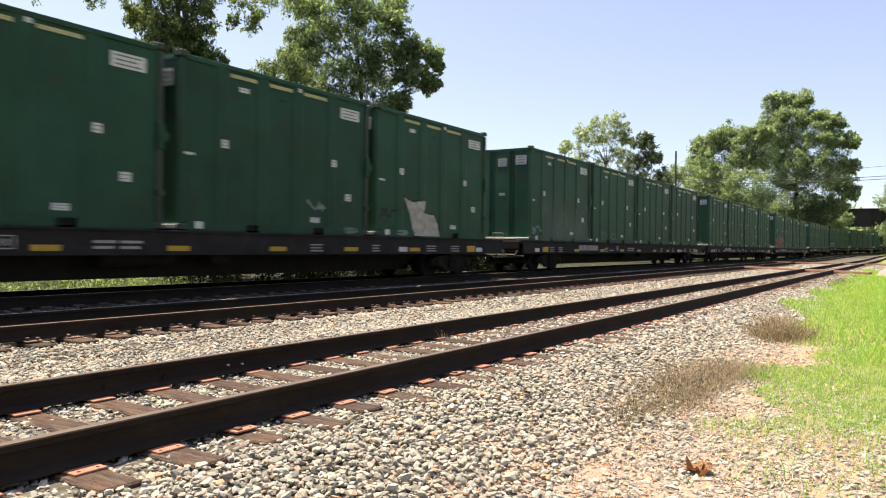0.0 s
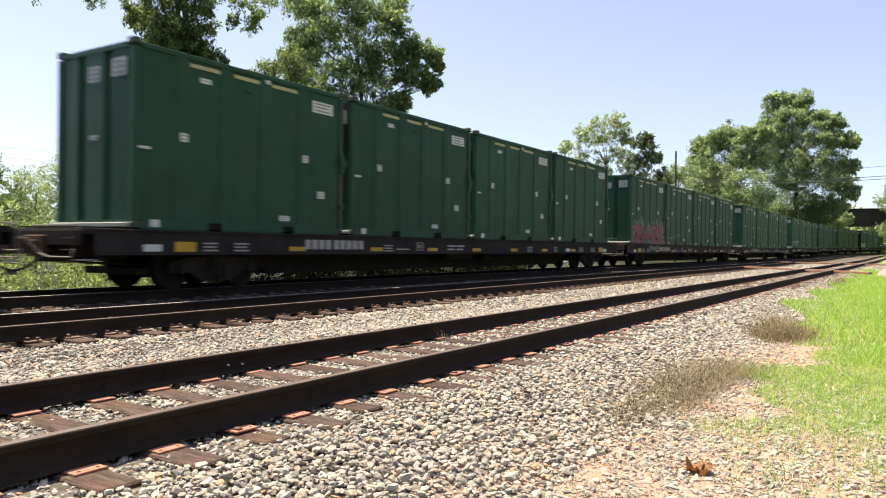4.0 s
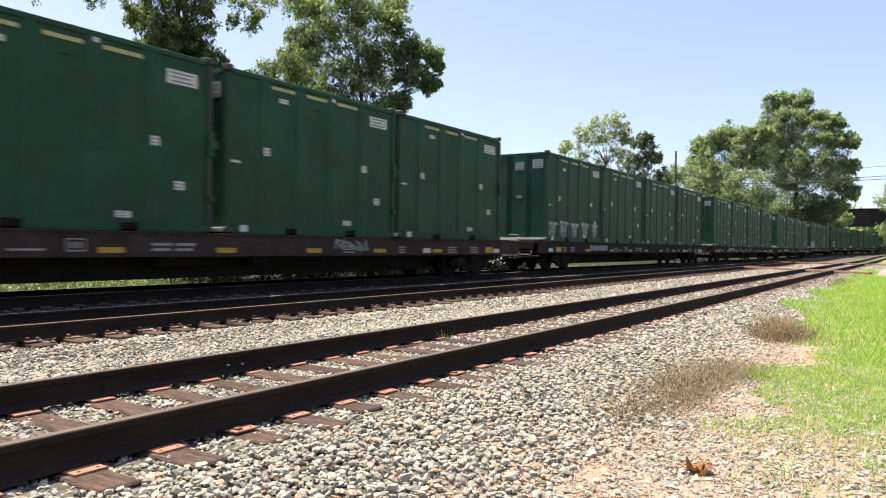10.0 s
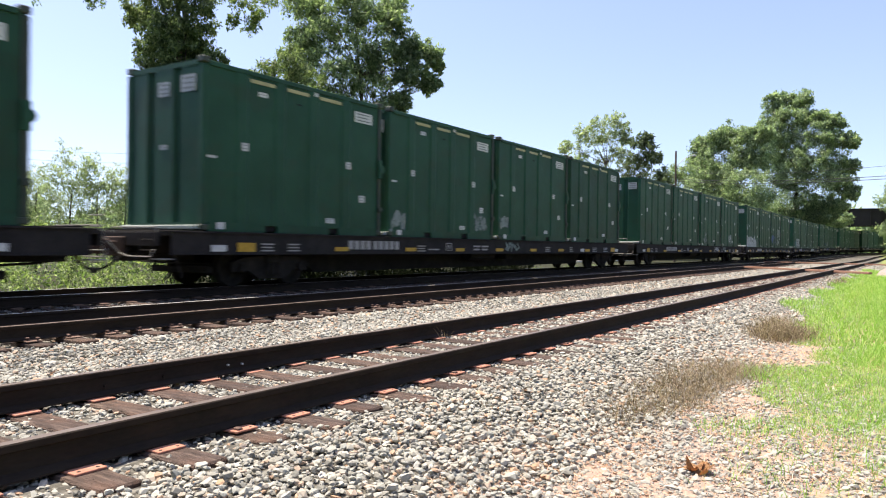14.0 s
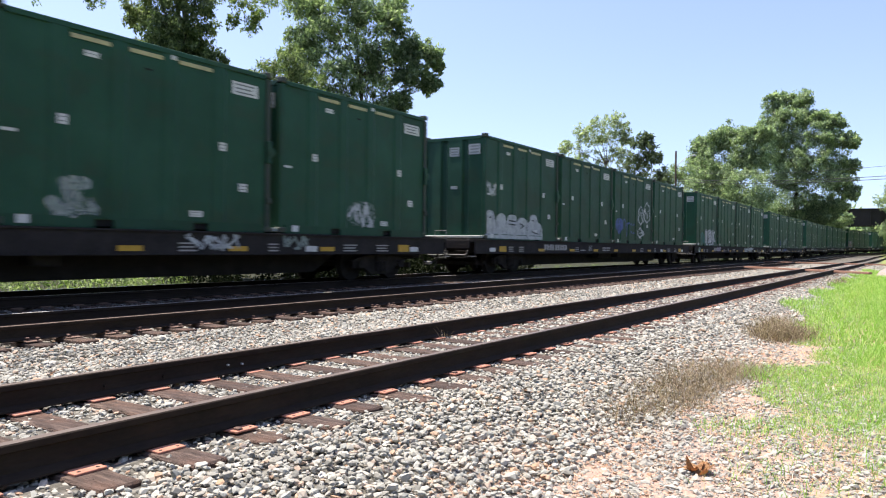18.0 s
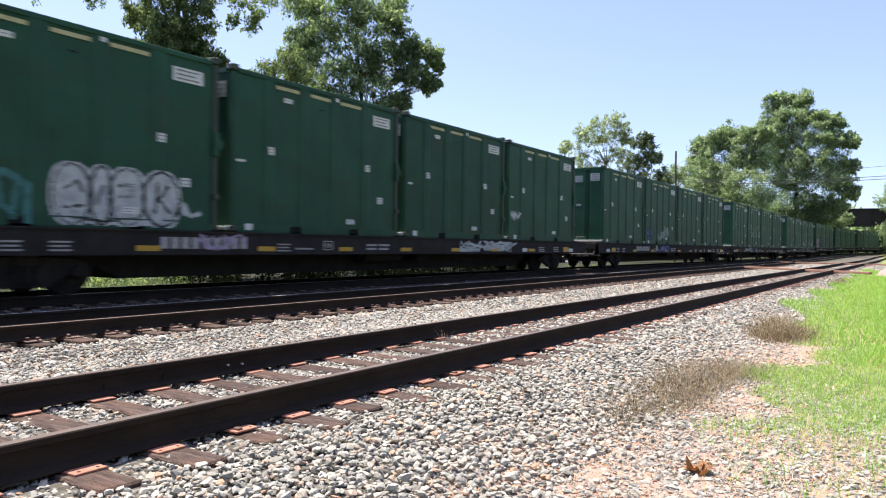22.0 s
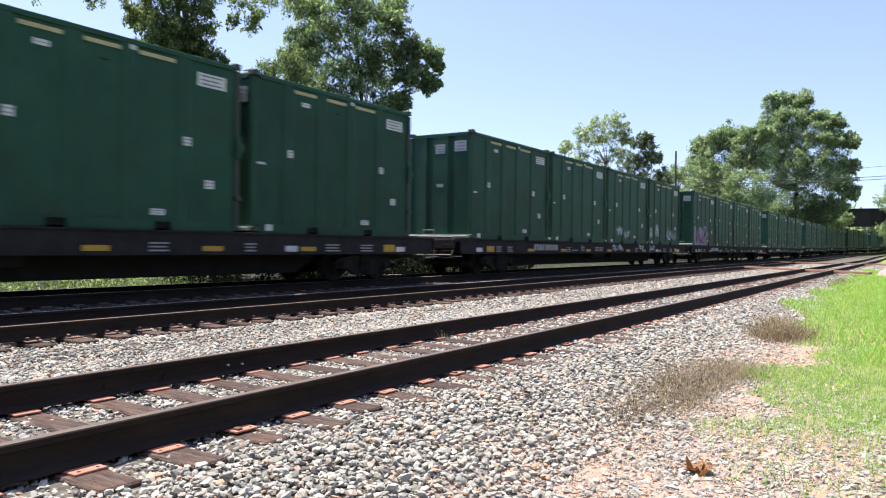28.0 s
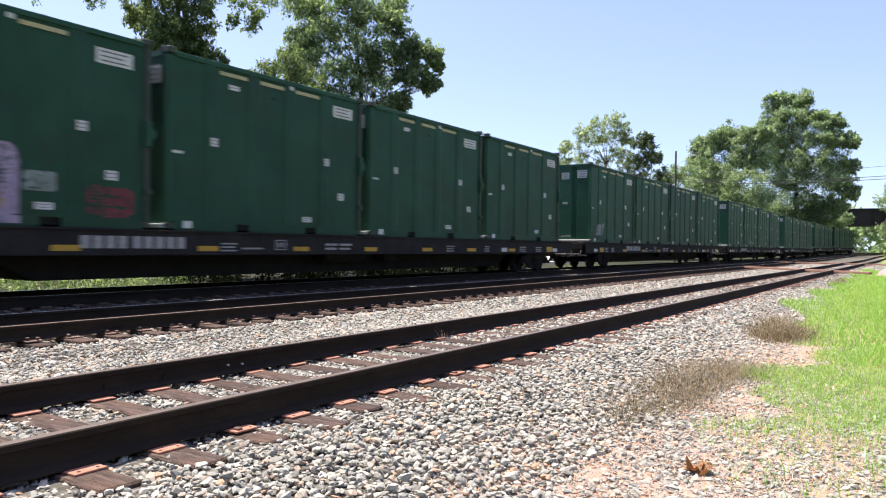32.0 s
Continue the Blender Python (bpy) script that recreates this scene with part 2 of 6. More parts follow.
BRIDGESTEEL = m_noisy("bridge_dark_steel", (0.016, 0.014, 0.015), (0.044, 0.038, 0.038), 0.6, 0.85, bump=0.3)
POLEWOOD = m_noisy("pole_wood", (0.05, 0.035, 0.025), (0.12, 0.09, 0.07), 3, 0.9, bump=0.4)
LAMPGREY = m_plain("lamp_grey", (0.55, 0.56, 0.57), 0.5, 0.2)
CABLE = m_plain("cable_black", (0.03, 0.03, 0.03), 0.6, 0.2)

# ---------------------------------------------------------------- mesh helpers


def part(name, bm, material, parent=None, label="", at=None):
    """Links a bmesh or mesh as one object under a thing."""
    if isinstance(bm, bmesh.types.BMesh):
        me = bpy.data.meshes.new(name)
        bm.to_mesh(me)
        bm.free()
    else:
        me = bm
    if material and not me.materials:
        me.materials.append(material)
    ob = new(name, me)
    if parent:
        ob.parent = parent
    if at:
        ob.location = at
    if label:
        ob["label"] = label
    return ob


def box(bm, x0, x1, y0, y1, z0, z1, bevel=0.0):
    r = bmesh.ops.create_cube(bm, size=1.0)
    for v in r["verts"]:
        v.co = ((x0 + x1) / 2 + v.co.x * (x1 - x0), (y0 + y1) / 2 + v.co.y * (y1 - y0), (z0 + z1) / 2 + v.co.z * (z1 - z0))
    if bevel:
        es = list({e for v in r["verts"] for e in v.link_edges})
        bmesh.ops.bevel(bm, geom=es, offset=bevel, segments=1, affect="EDGES", profile=0.5)
    return bm


def boxes(*rows, bevel=0.0):
    bm = bmesh.new()
    for r in rows:
        box(bm, *r, bevel=bevel)
    return bm


def tube(bm, a, b, r0, r1=None, seg=8):
    """A tapered rod from a to b."""
    a, b = Vector(a), Vector(b)
    d = b - a
    m = Matrix.Translation((a + b) / 2) @ d.to_track_quat("Z", "Y").to_matrix().to_4x4()
    bmesh.ops.create_cone(bm, cap_ends=True, segments=seg, radius1=r0, radius2=r0 if r1 is None else r1, depth=d.length, matrix=m)
    return bm


def pipe(bm, pts, rad, seg=6):
    """A bent pipe of one piece along the points."""
    pts = [Vector(p) for p in pts]
    rings = []
    for k, p in enumerate(pts):
        d = (pts[min(k + 1, len(pts) - 1)] - pts[max(k - 1, 0)]).normalized()
        q = d.to_track_quat("Z", "Y")
        rings.append([bm.verts.new(p + q @ Vector((rad * math.cos(i * 2 * math.pi / seg), rad * math.sin(i * 2 * math.pi / seg), 0))) for i in range(seg)])
    for a, b in zip(rings, rings[1:]):
        for i in range(seg):
            bm.faces.new((a[i], a[(i + 1) % seg], b[(i + 1) % seg], b[i]))
    bm.faces.new(list(reversed(rings[0])))
    bm.faces.new(rings[-1])
    return bm


def mesh_of(name, verts, faces, smooth=False):
    """A mesh from arrays: verts (n, 3), faces (m, k)."""
    verts, faces = np.asarray(verts, np.float32), np.asarray(faces, np.int32)
    me = bpy.data.meshes.new(name)
    me.vertices.add(len(verts))
    me.vertices.foreach_set("co", verts.ravel())
    k = faces.shape[1]
    me.loops.add(faces.size)
    me.loops.foreach_set("vertex_index", faces.ravel())
    me.polygons.add(len(faces))
    me.polygons.foreach_set("loop_start", np.arange(0, faces.size, k, dtype=np.int32))
    me.polygons.foreach_set("loop_total", np.full(len(faces), k, np.int32))
    me.polygons.foreach_set("use_smooth", np.full(len(faces), smooth))
    me.update(calc_edges=True)
    return me


def empty(name, m=None):
    ob = new(name)
    ob.empty_display_size = 0.3
    if m is not None:
        ob.matrix_basis = m
    return ob


# ---------------------------------------------------------------- the line of the tracks
BEND, RADIUS, CLIMB = 128.0, 470.0, 0.006


def line(s, off=0.0, z=0.0):
    """Place and heading at s metres along the train's track, off metres to its far side."""
    if s <= BEND:
        x, y, a = s, 0.0, 0.0
    else:
        a = -(s - BEND) / RADIUS
        x, y = BEND - RADIUS * math.sin(a), RADIUS * (math.cos(a) - 1)
    up = CLIMB * min(150.0, max(0.0, s - 95.0))
    return (x - off * math.sin(a), 13.216 + y + off * math.cos(a), z + up), a


TRACKS = {"near": (-8.772, 0.0), "mid": (-3.382, -0.04), "train": (0.0, 0.05)}   # offset, rail top


def ground_z(x, y):
    """Height of the ground over the plan."""
    y = np.asarray(y, float)
    x = np.asarray(x, float)
    y = y + np.clip(x - BEND, 0, 120) ** 2 / (2 * RADIUS)
    z = np.full(np.broadcast(x, y).shape, -0.225)
    z = np.where(y < 2.9, -0.225 - 0.155 * np.clip((2.9 - y) / 1.1, 0, 1), z)
    z = np.where(y < 0.2, -0.38 + 0.05 * np.clip((0.2 - y) / 4, 0, 1), z)
    z = np.where((y > 6.4) & (y < 7.9), z - 0.05 * np.sin((y - 6.4) / 1.5 * np.pi), z)
    z = np.where((y > 7.9) & (y <= 14.6), -0.262 + 0.08 * np.clip((y - 11.3) / 0.6, 0, 1) - 0.045 * np.clip((y - 8.2) / 0.3, 0, 1) * np.clip((11.4 - y) / 0.3, 0, 1), z)
    z = np.where(y > 14.6, -0.182 - 0.55 * np.clip((y - 14.6) / 2.2, 0, 1), z)
    return z + CLIMB * np.clip(x - 95.0, 0, 150)

# ---------------------------------------------------------------- ground
rng = np.random.default_rng(7)


def build_ground():
    xs = np.concatenate([[-900, -300, -100, -40, -20, -10], np.arange(-4, 14, 0.15), np.arange(14, 40, 0.5), np.arange(40, 260, 4.0), [300, 400, 600, 1200]])
    ys = np.concatenate([[-900, -300, -80, -30, -12, -6, -3], np.arange(-1.5, 9.0, 0.12), np.arange(9, 18, 0.4), [20, 24, 30, 40, 60, 90, 150, 300, 900]])
    gx, gy = np.meshgrid(xs, ys, indexing="ij")
    gz = ground_z(gx, gy)
    near = (gx > -4) & (gx < 40) & (gy > -1.6) & (gy < 9)
    gz = gz + np.where(near, rng.normal(0, 0.006, gx.shape), 0)
    n, m = len(xs), len(ys)
    i = np.arange(n * m).reshape(n, m)
    f = np.stack([i[:-1, :-1], i[1:, :-1], i[1:, 1:], i[:-1, 1:]], -1).reshape(-1, 4)
    g = part("ground", mesh_of("ground", np.stack([gx, gy, gz], -1).reshape(-1, 3), f, True), GROUND)
    tagged(g, "gravel and bare earth railway land with grass verges", "ground", kind="structure")


def stone_cloud(name, xy, size, lift, low=False):
    """Many small angular stones in one mesh."""
    bm = bmesh.new()
    if low:
        bmesh.ops.create_cube(bm, size=1.3)
    else:
        bmesh.ops.create_icosphere(bm, subdivisions=1, radius=1.0)
    bm.verts.ensure_lookup_table()
    v0 = np.array([v.co[:] for v in bm.verts])
    f0 = np.array([[v.index for v in f.verts] for f in bm.faces])
    bm.free()
    n = len(xy)
    v = np.repeat(v0[None], n, 0) * (1 + rng.normal(0, 0.10, (n, len(v0), 1)))
    # chop the stones by flat cuts so that they turn angular
    for _ in range(4):
        d = rng.normal(size=(n, 1, 3))
        d /= np.linalg.norm(d, axis=2, keepdims=True)
        over = (v * d).sum(2, keepdims=True) - rng.uniform(0.42, 0.72, (n, 1, 1))
        v = v - np.clip(over, 0, None) * d
    v = v * rng.uniform(0.5, 1.3, (n, 1, 3)) * (size * rng.lognormal(0, 0.25, n))[:, None, None]
    q = rng.normal(size=(n, 4))
    q /= np.linalg.norm(q, axis=1, keepdims=True)
    w, x, y, z = q.T
    rot = np.stack([1 - 2 * (y * y + z * z), 2 * (x * y - w * z), 2 * (x * z + w * y), 2 * (x * y + w * z), 1 - 2 * (x * x + z * z), 2 * (y * z - w * x),
                    2 * (x * z - w * y), 2 * (y * z + w * x), 1 - 2 * (x * x + y * y)], -1).reshape(n, 3, 3)
    v = np.einsum("nij,nkj->nki", rot, v) * np.array([1.08, 1.10, 0.74])
    base = np.stack([xy[:, 0], xy[:, 1], ground_z(xy[:, 0], xy[:, 1]) + lift], -1)
    v = v + base[:, None]
    f = f0[None] + (np.arange(n) * len(v0))[:, None, None]
    return mesh_of(name, v.reshape(-1, 3), f.reshape(-1, f0.shape[1]))


def scatter(x0, x1, y0, y1, step):
    gx, gy = np.meshgrid(np.arange(x0, x1, step), np.arange(y0, y1, step), indexing="ij")
    p = np.stack([gx.ravel(), gy.ravel()], -1)
    return p + rng.uniform(-0.5, 0.5, p.shape) * step


def keep_ballast(p):
    """Ballast lies thick by the tracks and thins out over the bare earth."""
    edge = 2.05 + 0.35 * np.sin(p[:, 0] * 0.9) + 0.2 * np.sin(p[:, 0] * 2.3 + 1) - np.clip(3.6 - p[:, 0], 0, 4) * 0.35
    thin = np.clip((p[:, 1] - edge + 0.55) / 0.75, 0.84 + 0.15 * (np.sin(p[:, 0] * 3.7) * np.sin(p[:, 1] * 5.1 + p[:, 0]) > 0.2), 1.0)
    ties = tie_gap(p)
    return p[(rng.random(len(p)) < thin) & ties]


TIE_STEP, TIE_FIRST = 0.514, 2.046 + 0.115


def tie_gap(p):
    """False where a tie of the near or the middle track lies bare."""
    k = np.abs((p[:, 0] - TIE_FIRST + TIE_STEP / 2) % TIE_STEP - TIE_STEP / 2)
    on = k < 0.125
    near = (p[:, 1] > 3.12) & (p[:, 1] < 5.78)
    mid = (p[:, 1] > 8.5) & (p[:, 1] < 11.2)
    return ~(on & (near | mid) & (rng.random(len(p)) < 0.84))


def bedded(p):
    """How far stones lie sunk: flush on the bare earth, loose by the track."""
    return np.clip((1.9 - p[:, 1]) / 0.6, 0, 1)


def build_ballast():
    a = keep_ballast(np.concatenate([scatter(0.8, 8.0, 0.0, 5.85, 0.036), scatter(0.8, 8.0, 5.85, 9.2, 0.038)]))
    upper = keep_ballast(np.concatenate([scatter(0.8, 8.0, 1.75, 3.25, 0.056), scatter(0.8, 8.0, 5.75, 8.3, 0.060)]))
    sunk = bedded(a)
    between = (a[:, 1] > 3.1) & (a[:, 1] < 5.8)
    lift = np.concatenate([rng.uniform(-0.012, 0.020, len(a)) - 0.006 * between - sunk * 0.007, rng.uniform(0.022, 0.040, len(upper))])
    size = np.concatenate([np.where(between, 0.0205, 0.0218) * (1 - 0.12 * sunk), np.full(len(upper), 0.0222)])
    o = part("ballast_near", stone_cloud("ballast_near", np.concatenate([a, upper]), size, lift), STONE)
    tagged(o, "loose grey crushed stone ballast around the near track", "ballast", kind="stuff")
    g = scatter(2.0, 9.5, -0.2, 2.3, 0.023)
    g = g[rng.random(len(g)) < 0.78 + 0.22 * np.sin(g[:, 0] * 2.9 + 1) * np.sin(g[:, 1] * 3.7 + g[:, 0])]
    o = part("fine_gravel", stone_cloud("fine_gravel", g, np.full(len(g), 0.0115), rng.uniform(-0.002, 0.006, len(g)), True), GRAVEL)
    tagged(o, "fine grey gravel trodden into the bare earth", "gravel", kind="stuff")
    b = keep_ballast(scatter(8.0, 13.0, 0.6, 9.2, 0.048))
    o = part("ballast_middle", stone_cloud("ballast_middle", b, 0.027 * (1 - 0.3 * bedded(b)), rng.uniform(-0.010, 0.026, len(b)) - 0.01 * bedded(b)), STONE)
    tagged(o, "grey crushed stone ballast beside the weeds", "ballast", kind="stuff")
    b = keep_ballast(scatter(13.0, 23.0, 0.9, 9.2, 0.058))
    o = part("ballast_further", stone_cloud("ballast_further", b, 0.031 * (1 - 0.3 * bedded(b)), rng.uniform(-0.010, 0.026, len(b)) - 0.01 * bedded(b), True), STONE)
    tagged(o, "grey crushed stone ballast further along the tracks", "ballast", kind="stuff")
    c = keep_ballast(scatter(23.0, 75.0, 1.9, 9.2, 0.12))
    d = scatter(0.8, 40.0, 9.2, 15.2, 0.10)
    d = d[tie_gap(d)]
    # stones this close to the train take the shade-darkened colour
    in_shade = d[:, 1] > 10.75
    o = part("ballast_shaded", stone_cloud("ballast_shaded", d[in_shade], np.full(int(in_shade.sum()), 0.042), rng.uniform(-0.012, 0.014, int(in_shade.sum())), True), SHADESTONE)
    tagged(o, "crushed stone under the waste train, its shade put into a darker colour", "ballast", kind="stuff")
    c = np.concatenate([c, d[~in_shade]])
    o = part("ballast_far", stone_cloud("ballast_far", c, np.full(len(c), 0.045), rng.uniform(-0.012, 0.014, len(c)), True), STONE)
    tagged(o, "grey crushed stone ballast under the far tracks", "ballast", kind="stuff")


build_ground()
build_ballast()


# ---------------------------------------------------------------- tracks
def rail_section():
    """Half outlines of a rail: head, web and foot; y across, z down from the top."""
    half = [(0.030, 0.0), (0.0365, -0.007), (0.0345, -0.040), (0.012, -0.052), (0.009, -0.11), (0.013, -0.148), (0.060, -0.168), (0.074, -0.174), (0.074, -0.184)]
    return [(y, z) for y, z in half] + [(-y, z) for y, z in reversed(half)]


def build_rail(parent, off, top, s_rows, head):
    sec = rail_section()
    k = len(sec)
    verts = []
    for s in s_rows:
        (x, y, z), a = line(s, off, top)
        for w, h in sec:
            verts.append((x - w * math.sin(a), y + w * math.cos(a), z + h))
    faces = []
    for i in range(len(s_rows) - 1):
        for j in range(k):
            faces.append((i * k + j, i * k + (j + 1) % k, (i + 1) * k + (j + 1) % k, (i + 1) * k + j))
    me = mesh_of("rail", verts, faces)
    me.materials.append(RAILSIDE)
    me.materials.append(head)
    for p in me.polygons:
        p.material_index = 1 if p.index % k == k - 1 else 0
    ob = part("rail", me, None, parent)
    return ob


def build_track(key, label, tie_count, plate_count, spikes):
    off, top = TRACKS[key]
    t = empty("railway_track")
    tagged(t, label, "railway track", "tracks")
    rows = list(np.arange(-30, BEND, 8.0)) + list(np.arange(BEND, 600, 6.0))
    for side in (-0.7525, 0.7525):
        build_rail(t, off + side, top, rows, OLDHEAD if key == "near" else BROWNHEAD if (key, side) == ("mid", -0.7525) else RAILHEAD)
    tie = boxes((-0.115, 0.115, -1.25, 1.25, -0.17, 0.0), bevel=0.012).copy()
    tie_me = bpy.data.meshes.new("tie")
    tie.to_mesh(tie_me)
    tie_me.materials.append(TIE)
    # rolled shoulders on the main line's plates, flat plates on the unused track with black discs for empty spike holes
    reach = 0.168 if key == "near" else 0.185
    bm = boxes((-0.09, 0.09, -reach, reach, 0.0, 0.014), bevel=0.003)
    if key != "near":
        box(bm, -0.09, 0.09, -0.095, -0.08, 0.014, 0.026)
        box(bm, -0.09, 0.09, 0.08, 0.095, 0.014, 0.026)
    plate_me = bpy.data.meshes.new("tie_plate")
    bm.to_mesh(plate_me)
    bm.free()
    inner_me = bpy.data.meshes.new("tie_plate_inner")
    bm = boxes((-0.09, 0.09, -0.145, 0.168, 0.0, 0.012), bevel=0.003)
    bm.to_mesh(inner_me)
    bm.free()
    inner_me.materials.append(PLATERUST)
    plate_me.materials.append(PLATERUST if key == "near" else PLATEDARK)
    bm = boxes((-0.009, 0.009, -0.009, 0.009, -0.02, 0.026), (-0.020, 0.020, -0.028, 0.020, 0.024, 0.042), bevel=0.004)
    spike_me = bpy.data.meshes.new("spike")
    bm.to_mesh(spike_me)
    bm.free()
    spike_me.materials.append(SPIKERUST)
    # a black disc on the plate paints the dark of an empty hole
    bm = tube(bmesh.new(), (0, 0, 0.004), (0, 0, 0.0148), 0.0105, seg=8)
    hole_me = bpy.data.meshes.new("spike_hole")
    bm.to_mesh(hole_me)
    bm.free()
    hole_me.materials.append(HOLE)
    r = random.Random(len(label))
    for i in range(tie_count):
        s = TIE_FIRST - 3 * TIE_STEP + i * TIE_STEP + r.uniform(-0.025, 0.025)
        (x, y, z), a = line(s, off, top - 0.198)
        ob = part("tie", tie_me, None, t)
        ob.matrix_basis = pose(x, y + r.uniform(-0.12, 0.12), z + r.uniform(-0.010, 0.002), r.uniform(-0.4, 0.4), r.uniform(-1, 1), math.degrees(a) + r.uniform(-1.5, 1.5))
        if i < plate_count:
            for side in (-0.7525, 0.7525):
                (x, y, z), a = line(s, off + side, top - 0.199)
                p = part("tie_plate", inner_me if (key, side) == ("near", 0.7525) else plate_me, None, t)
                p.matrix_basis = pose(x, y, z, 0, 0, r.uniform(-2, 2))
                if i >= spikes:
                    continue
                if key == "near" and side > 0:
                    continue
                if key == "near":
                    for dx in (-0.052, 0.050):
                        part("spike_hole", hole_me, None, p, at=(dx + r.uniform(-0.006, 0.006), -0.138, 0))
                    if i % 5 == 0:
                        part("spike", spike_me, None, p, at=(-0.045, -0.125, -0.014))
                    continue
                for dx, dy in ((-0.05, -0.098), (0.045, 0.098), (0.05, -0.15)):
                    if dy == -0.15 and r.random() < 0.3:
                        continue
                    k = part("spike", spike_me, None, p, at=(dx, dy, r.uniform(-0.002, 0.014)))
                    k.rotation_euler.x = r.uniform(-0.25, 0.25)
                    k.rotation_euler.z = math.pi if dy < 0 else 0
    return t


def build_bolts(track):
    """Four bolt ends on a rail's web: two small white ones and two dull ones."""
    for x, z, rad, mat in ((4.473, -0.108, 0.009, WHITE), (4.637, -0.119, 0.009, WHITE), (3.296, -0.118, 0.016, RAILSIDE), (3.81, -0.115, 0.016, RAILSIDE)):
        part("bolt", tube(bmesh.new(), (x, 5.165, z), (x, 5.195, z), rad, seg=8), mat, track)


TRACK_NEAR = build_track("near", "unused railway track with dark brown rails and weathered wooden ties", 150, 70, 26)
build_track("mid", "main railway track with polished rail heads and rusty tie plates", 130, 75, 44)
build_track("train", "railway track in the shade under the waste train", 110, 30, 0)

build_bolts(TRACK_NEAR)


# ---------------------------------------------------------------- grass and weeds
def blades(name, p, height, width, lean, material, label, category):
    """Grass blades: each a bent strip of three pieces."""
    n = len(p)
    h = height * rng.lognormal(0, 0.35, n)
    a = rng.uniform(0, 2 * np.pi, n)
    b = rng.uniform(0, 2 * np.pi, n)
    l = h * lean * rng.uniform(0.2, 1.3, n)
    w = width * rng.uniform(0.6, 1.4, n)
    side = np.stack([np.cos(a), np.sin(a), np.zeros(n)], -1)
    out = np.stack([np.cos(b), np.sin(b), np.zeros(n)], -1)
    up = np.array([0, 0, 1.0])
    base = np.stack([p[:, 0], p[:, 1], ground_z(p[:, 0], p[:, 1]) - 0.01], -1)
    mid = base + up * (h * 0.6)[:, None] + out * (l * 0.35)[:, None]
    tip = base + up * (h * (1 - 0.2 * lean))[:, None] + out * l[:, None]
    s = side * w[:, None]
    v = np.stack([base - s, base + s, mid + s * 0.75, mid - s * 0.75, tip], 1)
    k = np.arange(n)[:, None, None] * 5
    f = np.concatenate([k + np.array([[0, 1, 2], [0, 2, 3], [3, 2, 4]])], 1)
    o = part(name, mesh_of(name, v.reshape(-1, 3), f.reshape(-1, 3)), material)
    return tagged(o, label, category, kind="stuff")


def verge_edge(x):
    return np.interp(x, [3, 4.3, 5.2, 7.2, 8.8, 9.5, 10.4, 12, 13.2, 13.8, 16, 18.8, 25, 36, 44, 80], [0.55, 0.85, 1.06, 1.37, 1.52, 1.36, 1.0, 1.15, 1.38, 1.75, 2.1, 2.45, 2.45, 2.5, 2.65, 2.9])


def build_grass():
    p = scatter(2.6, 12.0, -0.8, 2.2, 0.014)
    wave = 0.40 * np.sin(p[:, 0] * 3.1) * np.sin(p[:, 1] * 4 + p[:, 0]) + 0.12 * np.sin(p[:, 0] * 7.7 + p[:, 1] * 5)
    e = verge_edge(p[:, 0]) + wave - p[:, 1]
    patch = 0.5 + 0.5 * np.sin(p[:, 0] * 2.3 + 1.7 * np.sin(p[:, 1] * 3.1)) * np.sin(p[:, 1] * 2.9 + p[:, 0] * 0.7)
    grow_ = np.clip((p[:, 0] - 3.7) / 3.2, 0.07, 1.0)
    keep = (e > 0) & (rng.random(len(p)) < np.clip(e * 4.5, 0, 1) * np.clip(0.25 + 1.1 * patch * grow_ + 0.5 * (grow_ - 0.4), 0.04, 1) * grow_ * 0.42)
    blades("grass", p[keep], 0.085, 0.0022, 1.0, GRASS, "bright green grass on the verge beside the tracks", "grass")
    p = scatter(9.5, 55.0, -3.0, 2.9, 0.045)
    p = p[rng.random(len(p)) < np.clip((p[:, 0] - 9.5) / 3.0, 0, 1)]
    e = verge_edge(p[:, 0]) + 0.25 * np.sin(p[:, 0] * 1.1) - p[:, 1]
    blades("grass_far", p[(e > 0) & (rng.random(len(p)) < 0.9)], 0.125, 0.0055, 0.9, GRASS, "taller green grass further along the verge", "grass")


